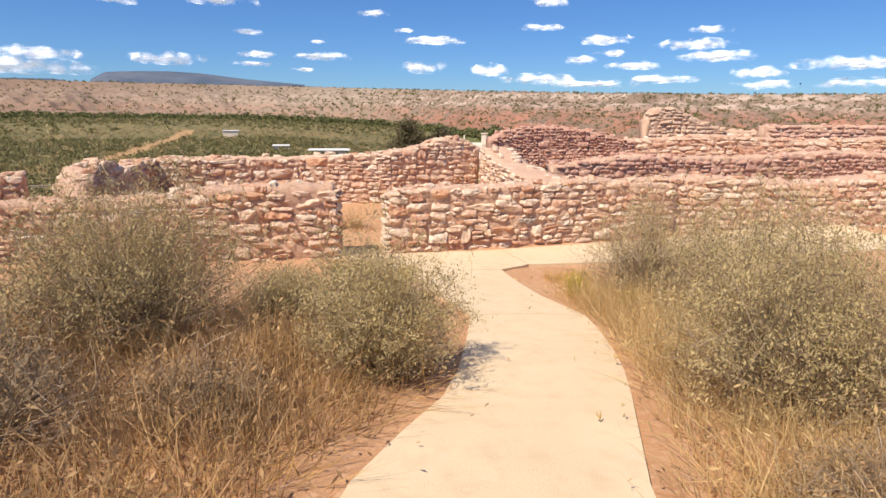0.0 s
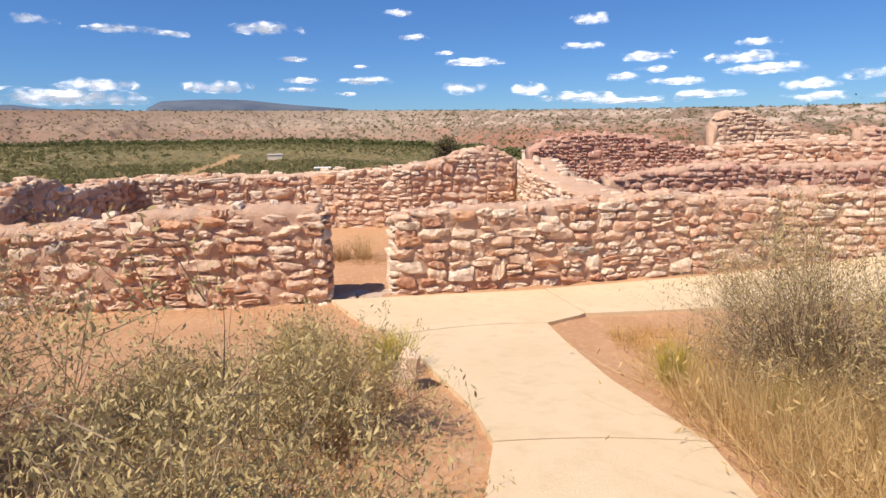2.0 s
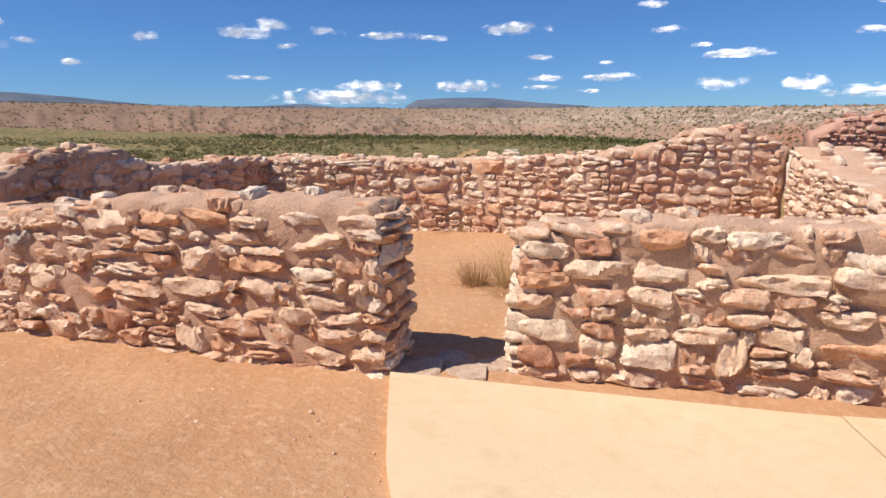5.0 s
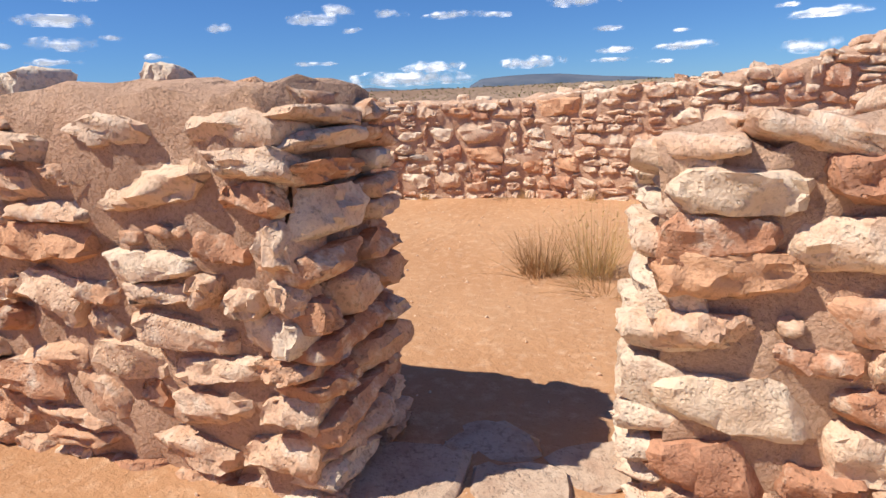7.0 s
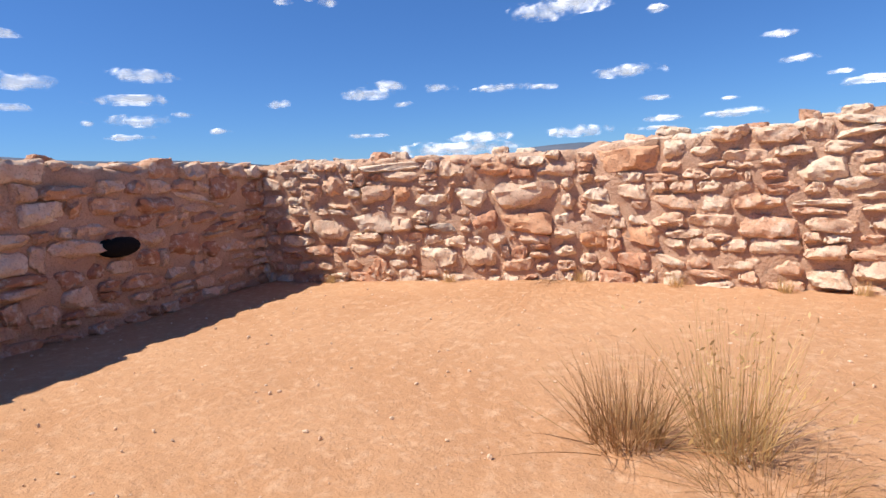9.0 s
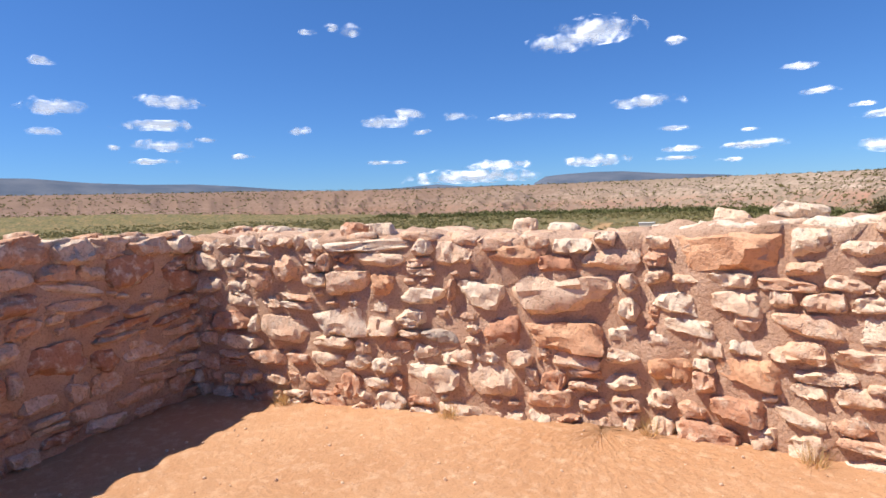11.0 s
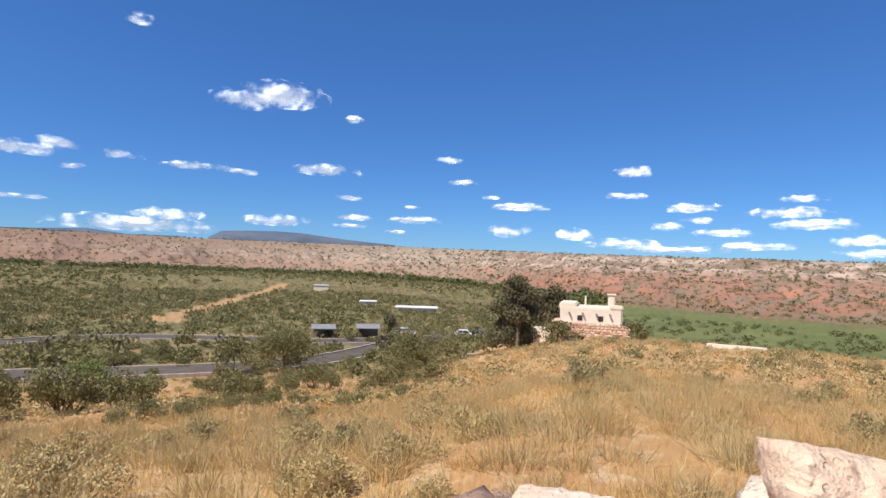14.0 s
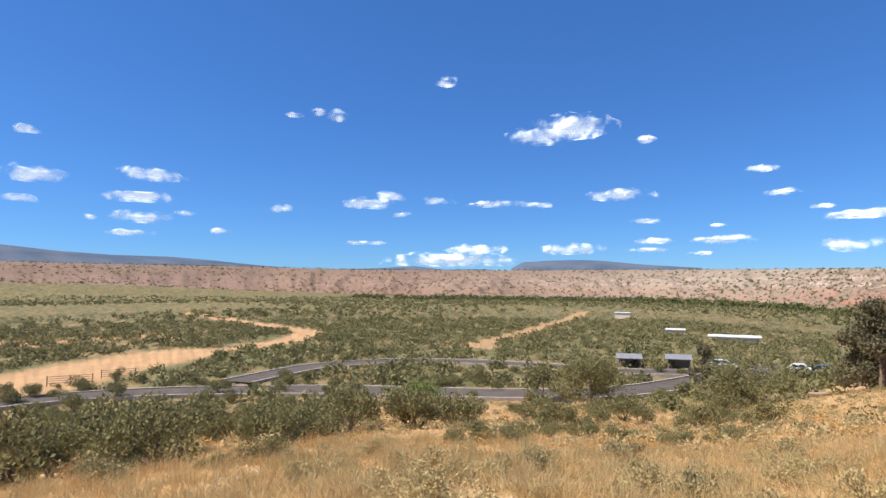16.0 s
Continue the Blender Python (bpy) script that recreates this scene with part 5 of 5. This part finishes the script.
def tree(name, label, az, r, height, width, seed, mat, n_leaf=2600, leaf=0.2, conifer=False, trunk=0.16, lift=0.0):
    rs_ = np.random.default_rng(seed)
    root = tagged(new(name), label, "tree")
    x, y, z = on_ground(az, r)
    root.location = (x, y, z - 0.2 + lift)
    # tapered trunk with a lean
    v, f, n = [], [], 8
    th_ = height * (0.75 if conifer else 0.45)
    for i in range(6):
        k = i / 5
        rr = height * trunk * 0.28 * (1 - 0.8 * k)
        for j in range(n):
            a_ = 2 * math.pi * j / n
            v.append((rr * math.cos(a_) + 0.12 * math.sin(3 * k + seed), rr * math.sin(a_) + 0.1 * k, th_ * k))
    for i in range(5):
        for j in range(n):
            f.append((i * n + j, i * n + (j + 1) % n, (i + 1) * n + (j + 1) % n, (i + 1) * n + j))
    mesh_object("trunk", v, f, M_BARK, root, smooth_it=True)
    lobes = 34 if conifer else 22
    k = rs_.uniform(0.08 if conifer else 0.28, 1, lobes)
    prof = np.interp(k, [0, 0.2, 0.5, 0.8, 1], [0.75, 1.0, 0.85, 0.5, 0.12] if conifer else [0.3, 0.85, 1.0, 0.8, 0.3])
    a_ = rs_.uniform(0, 2 * np.pi, lobes)
    rr = prof * width / 2 * rs_.uniform(0.25, 0.95, lobes)
    c_ = np.stack([rr * np.cos(a_), rr * np.sin(a_), k * height * 0.95], -1)
    size = width * rs_.uniform(0.10, 0.22, lobes)
    lb, lf, _ = ribbons(np.stack([np.zeros(lobes), np.zeros(lobes), np.clip(c_[:, 2] * 0.6, 0, th_)], -1), c_, rs_.normal(0, 0.2, (lobes, 3)), np.full(lobes, height * 0.02), 3, rs_)
    mesh_object("branch_work", lb, lf, M_BARK, root)["kind"] = "stuff"
    i = rs_.integers(0, lobes, n_leaf)
    d_ = rs_.normal(size=(n_leaf, 3))
    d_ /= np.linalg.norm(d_, axis=1, keepdims=True)
    p = c_[i] + d_ * (size[i] * rs_.uniform(0.5, 1.1, n_leaf))[:, None] * np.array([1, 1, 0.75])
    lv, lff = leaves(p[p[:, 2] > 0.1], leaf, rs_, 0.6)
    mesh_object("crown", lv, lff, mat, root)["kind"] = "stuff"
    return root


tree("juniper_tree", "tall dark juniper beside the stone house", 6.4, 70, 8.6, 8.6, 201, M_JUNIPER, 17000, 0.30, True)
tree("juniper_tree", "dark green juniper behind the stone house", 3.4, 78, 7.6, 6.4, 202, M_JUNIPER, 7000, 0.34)
tree("mesquite_tree", "wide green mesquite tree beside the park road", 29.2, 70, 6.0, 11.0, 203, M_SHRUB, 9000, 0.24)
tree("mesquite_tree", "wide olive mesquite tree below the hill", 15.8, 76, 5.6, 11.5, 204, M_SHRUB, 9000, 0.24)
tree("pine_tree", "young dark pointed conifer near the car park", 19.2, 92, 6.4, 4.8, 205, M_JUNIPER, 2400, 0.3, True)
tree("mesquite_tree", "small mesquite tree on a thin trunk by the road", 33.8, 76, 5.0, 4.4, 206, M_SHRUB, 1600, 0.28)
tree("green_bush", "bright green leafy bush above the road", 45.5, 66, 3.0, 5.4, 207, M_FRESH, 2200, 0.26)
tree("juniper_bush", "dark juniper bush beside the house wall", 2.6, 65, 2.4, 4.6, 208, M_SHRUB, 2000, 0.26)
tree("juniper_bush", "dark juniper bush near the car park", 8.6, 92, 3.2, 5.5, 209, M_SHRUB, 2000, 0.28)
tree("juniper_bush", "dark rounded bush before the house", -4.6, 64, 2.0, 3.2, 210, M_SHRUB, 1200, 0.24)
tree("juniper_bush", "dark green bush low on the hillside", 60.5, 24, 1.5, 2.6, 211, M_SHRUB, 2200, 0.12)
tree("juniper_bush", "dark compact juniper bush on the slope", 61.5, 33, 1.5, 1.6, 212, M_JUNIPER, 1200, 0.14)


def car(label, az, r, turn, paint):
    m, nt_, b_, co_ = material("car_paint", 0.3, spec=0.5)
    b_.inputs["Base Color"].default_value = (*paint, 1)
    b_.inputs["Coat Weight"].default_value = 0.5
    x, y, z = on_ground(az, r, 0.48)
    root = tagged(new("car"), label, "car")
    root.matrix_world = pose(x, y, z, 0, 0, turn)
    prof = [(-2.25, 0.35), (-2.3, 0.85), (-1.9, 0.98), (-1.35, 1.55), (0.55, 1.62), (1.05, 1.05), (2.0, 0.92), (2.3, 0.7), (2.25, 0.35)]
    bm = bmesh.new()
    a_ = [bm.verts.new((px, -0.88, pz)) for px, pz in prof]
    c_ = [bm.verts.new((px, 0.88, pz)) for px, pz in prof]
    bm.faces.new(a_)
    bm.faces.new(c_[::-1])
    for i in range(len(prof)):
        j = (i + 1) % len(prof)
        bm.faces.new((a_[j], a_[i], c_[i], c_[j]))
    bmesh.ops.recalc_face_normals(bm, faces=bm.faces[:])
    bmesh.ops.bevel(bm, geom=bm.edges[:], offset=0.07, segments=2, affect='EDGES')
    body = part("body", bm, m, root)
    for sg in (-1, 1):
        for q0, q1 in ((-1.3, -0.45), (-0.38, 0.5)):
            bm = bmesh.new()
            top = 1.5
            vs = [bm.verts.new(p) for p in ((q0 - 0.25 * (q0 < -1), sg * 0.885, 1.02), (q1 + 0.35 * (q1 > 0), sg * 0.885, 1.04), (q1, sg * 0.885, top), (q0 + 0.05, sg * 0.885, top))]
            bm.faces.new(vs)
            ret = bmesh.ops.extrude_face_region(bm, geom=bm.faces[:])
            for g in ret["geom"]:
                if isinstance(g, bmesh.types.BMVert):
                    g.co.y += sg * 0.012
            part("window", bm, M_GLASS, body)
        for q in (-1.4, 1.4):
            bm = bmesh.new()
            bmesh.ops.create_cone(bm, cap_ends=True, segments=18, radius1=0.34, radius2=0.34, depth=0.22)
            bm.transform(Matrix.Translation((q, sg * 0.82, 0.34)) @ pose(0, 0, 0, 90, 0, 0))
            wheel = part("wheel", bm, M_TYRE, root)
            bm = bmesh.new()
            bmesh.ops.create_cone(bm, cap_ends=True, segments=14, radius1=0.2, radius2=0.2, depth=0.24)
            bm.transform(Matrix.Translation((q, sg * 0.82, 0.34)) @ pose(0, 0, 0, 90, 0, 0))
            part("rim", bm, M_ROOFGREY, wheel)
    return root


car("white parked estate car in the asphalt car park", 11.7, 122, 8, (0.78, 0.78, 0.78))
car("dark parked car in the shade of bushes", 9.9, 128, 10, (0.02, 0.02, 0.022))
car("white parked car partly behind a bush", 17.6, 118, 20, (0.75, 0.75, 0.74))


def ramada(az, r, turn):
    x, y, z = on_ground(az, r)
    root = tagged(new("ramada"), "small grey-roofed open picnic shelter among bushes", "shelter", "picnic shelters")
    root.matrix_world = pose(x, y, z + 0.2, 0, 0, turn)
    for px in (-1.8, 1.8):
        for py in (-1.2, 1.2):
            part("post", block(0.2, 0.2, 2.3 + 0.25 * (py > 0), 0.02, (px, py, -0.2)), M_TIMBER, root)
    roof = block(4.6, 3.4, 0.14, 0.03)
    roof.transform(Matrix.Translation((0, 0, 2.2)) @ pose(0, 0, 0, 9, 0, 0))
    part("roof", roof, M_ROOFGREY, root)
    part("back_panel", block(3.8, 0.12, 1.5, 0.02, (0, 1.2, 0.2)), M_TIMBER, root)


ramada(25.6, 112, 28)
ramada(21.3, 114, 24)


def far_building(az, r, w_, d_, h_, label, turn=0):
    x, y, z = on_ground(az, r)
    root = tagged(new("building"), label, "building")
    root.matrix_world = pose(x, y, z, 0, 0, turn)
    part("wall", block(w_, d_, h_ + 1, 0.05, (0, 0, -1)), M_ADOBE, root)
    part("roof", block(w_ * 1.08, d_ * 1.15, 0.3, 0.08, (0, 0, h_)), M_ROOFWHITE, root, "flat white roof")


far_building(16.6, 205, 14, 7, 1.7, "long low building with a flat white roof", 16)
far_building(21.4, 215, 6, 5, 1.7, "small low building with a white roof", 20)
far_building(26.0, 330, 8, 5, 2.8, "distant low pale building among scrub", 24)

# pale masonry edge on the hill shoulder and fallen logs
for a0, a1, r_ in ((-10.8, -13.2, 62), (-13.0, -15.6, 63)):
    xa, ya, za = on_ground(a0, r_)
    xb, yb, zb = on_ground(a1, r_)
    L = math.dist((xa, ya), (xb, yb))
    bm = block(L, 0.7, 0.5, 0.06)
    ob = part("low_wall", bm, M_ADOBE)
    ob.matrix_world = pose((xa + xb) / 2, (ya + yb) / 2, (za + zb) / 2 - 0.08, 0, 0, math.degrees(math.atan2(yb - ya, xb - xa)))
    tagged(ob, "low pale masonry kerb wall on the grassy shoulder", "low wall")
for az_, r_, L, turn in ((9.3, 72, 4.5, 35), (18.4, 71, 2.6, 10), (10.2, 74, 3.0, 20)):
    x, y, z = on_ground(az_, r_)
    bm = bmesh.new()
    bmesh.ops.create_cone(bm, cap_ends=True, segments=9, radius1=0.2, radius2=0.12, depth=L)
    for v in bm.verts:
        v.co.x += 0.12 * math.sin(v.co.z * 1.4)
    ob = part("fallen_log", bm, M_TIMBER, smooth_it=True)
    ob.matrix_world = pose(x, y, z + 0.22, 0, 84, turn)
    tagged(ob, "pale fallen log at the foot of the hill", "log")


def pipe_gate(az, r, turn, w_=6.0):
    x, y, z = on_ground(az, r)
    root = tagged(new("gate"), "brown steel pipe gate across a dirt track", "gate")
    root.matrix_world = pose(x, y, z, 0, 0, turn)
    for px in (-w_ / 2, 0, w_ / 2):
        part("post", block(0.14, 0.14, 1.6, 0.02, (px, 0, -0.1)), M_STEEL, root)
    for k in range(4):
        part("rail", block(w_, 0.07, 0.07, 0.01, (0, 0, 0.35 + 0.33 * k)), M_STEEL, root)


pipe_gate(76.0, 108, 74)
pipe_gate(72.5, 112, 72, 5.0)


# ---- clouds ----
M_CLOUD, nt, b, co = material("cloud", 1.0, spec=0.0)
b.inputs["Base Color"].default_value = (0.9, 0.9, 0.91, 1)
# added glow brightens the clouds' shaded sides in place of scattered sunlight
b.inputs["Emission Color"].default_value = (0.90, 0.95, 1.0, 1)
b.inputs["Emission Strength"].default_value = 0.34
tc = nt.nodes.new("ShaderNodeTexCoord")
mp = nt.nodes.new("ShaderNodeMapping")
mp.inputs["Location"].default_value = (-1.0, 0.0, -0.84)
mp.inputs["Scale"].default_value = (2.0, 0.0, 2.0)
nt.links.new(tc.outputs["Generated"], mp.inputs["Vector"])
ln = nt.nodes.new("ShaderNodeVectorMath")
ln.operation = 'LENGTH'
nt.links.new(mp.outputs[0], ln.inputs[0])
nf = noise_fac(nt, co, 0.010, 4, 0.22, 0.78, 0.45)
ad = nt.nodes.new("ShaderNodeMath")
ad.operation = 'MULTIPLY_ADD'
ad.inputs[1].default_value = 1.35
nt.links.new(nf, ad.inputs[0])
sb = nt.nodes.new("ShaderNodeMath")
sb.operation = 'MULTIPLY'
sb.inputs[1].default_value = -1.05
nt.links.new(ln.outputs["Value"], sb.inputs[0])
nt.links.new(sb.outputs[0], ad.inputs[2])
al = nt.nodes.new("ShaderNodeMapRange")
al.interpolation_type = 'SMOOTHSTEP'
al.inputs["From Min"].default_value = -0.16
al.inputs["From Max"].default_value = 0.85
nt.links.new(ad.outputs[0], al.inputs["Value"])
tr = nt.nodes.new("ShaderNodeBsdfTransparent")
ms = nt.nodes.new("ShaderNodeMixShader")
nt.links.new(al.outputs[0], ms.inputs[0])
nt.links.new(tr.outputs[0], ms.inputs[1])
nt.links.new(b.outputs[0], ms.inputs[2])
nt.links.new(ms.outputs[0], nt.nodes["Material Output"].inputs[0])
FAR = 4550.0
PUFF = bmesh.new()
bmesh.ops.create_icosphere(PUFF, subdivisions=4, radius=1)
PUFF_V = np.array([v.co[:] for v in PUFF.verts])
PUFF_F = np.array([[v.index for v in f.verts] for f in PUFF.faces])
PUFF.free()


def cloud(az, el, wide, tall, seed=[0]):
    """A fair-weather cloud, flat below and billowing above: where it stands, how wide and how tall, in degrees."""
    seed[0] += 1
    k = FAR * math.pi / 180
    w_, h_ = wide * k * 1.12, tall * k * 1.25
    q = PUFF_V * np.array([w_ / 2, max(h_, w_ * 0.3) / 2, h_ / 2])
    off = Vector((seed[0] * 7.3, 2.0, seed[0]))
    bump = np.array([noise.fractal(Vector((p[0] / h_ * 1.6, p[1] / h_ * 1.6, p[2] / h_ * 2.2)) + off, 1.0, 2.0, 4) for p in q])
    q = q * (1 + 0.30 * bump)[:, None]
    q[:, 2] = np.where(q[:, 2] < -0.12 * h_, -0.12 * h_ + (q[:, 2] + 0.12 * h_) * 0.35, q[:, 2])
    ob = mesh_object("cloud", q, PUFF_F, M_CLOUD, smooth_it=True)
    x, y = polar(az, FAR * math.cos(radians(el)))
    ob.matrix_world = pose(x, y, 1.6 + FAR * math.sin(radians(el)), 0, 0, az)
    return tagged(ob, "small white fair-weather cloud in the blue sky" if wide < 6 else "long white fair-weather cloud low in the blue sky", "cloud", "fair-weather clouds")


for line in ("79.5 12.5 2.3 .8|79 8.9 4.7 1.7|80 7 2.6 .8|70.6 9.7 6.1 1.4|71.6 7.7 7 1.1|70.9 5.9 4.6 1.3|67.3 6.5 1.9 .6|64.4 5 2 .6|58.8 7.3 2.5 1|57.8 16.2 1.6 .6|55.5 16.6 1.4 .8|53.6 16.3 2.2 1.5",
             "42.8 19.8 2.6 1.2|33.2 14.3 7 2|30.3 14.9 8 2.9|23.5 13.5 2 .8|50.6 8 5.6 1.3|48.4 8.7 3.4 1.2|47.4 7 2.3 .7|43.7 8.3 3.4 .9|37.7 8 5 .8|33.8 7.8 2.7 .7|25.8 8.5 6.4 1.2|14.1 10.1 2.7 .8",
             "12.8 8 3.3 .7|23.7 6 3.2 .6|23.1 4.1 3.4 .7|23.4 3.3 3.7 .6|16.7 4.1 5.2 1|30.5 3.4 5.8 1.3|42.3 2.4 13.2 1.7|40 3.4 6 1.2|51.2 4.2 4.5 .5|71.8 4.6 3.6 .6|74.9 5.8 1.2 .6",
             "-4.1 9.1 4.2 1.2|-3.2 6.9 4.5 .7|6.8 5.7 6 .9|-8.9 5.7 6.4 1|-17.8 6.4 3.5 .8|7.5 3.2 4.9 1.4|1.5 3 4.2 1.4|-7.2 4 3.8 .9|-11.7 3.5 4.4 .9|-16.7 5.2 6.2 1.1|-9.6 4.6 3.2 .7",
             "-18.8 4.2 6.6 1.2|-3.2 2.3 7.8 1|-14.2 2.3 7.3 .9|-21.5 2.8 4.6 1.2|-22.6 1.8 5.4 .9|-28 3.4 8 1.2|-34 4.6 7 1.2|-30 1.9 9 .9|-8 1.9 8 .7|9.5 6.6 2 .5|18.8 2.9 3 .5|17.5 5.4 1.6 .4|86 6 5 1.2|92 9 6 1.5|-40 7 6 1.3"):
    for item in line.split("|"):
        cloud(*[float(v) for v in item.split()])
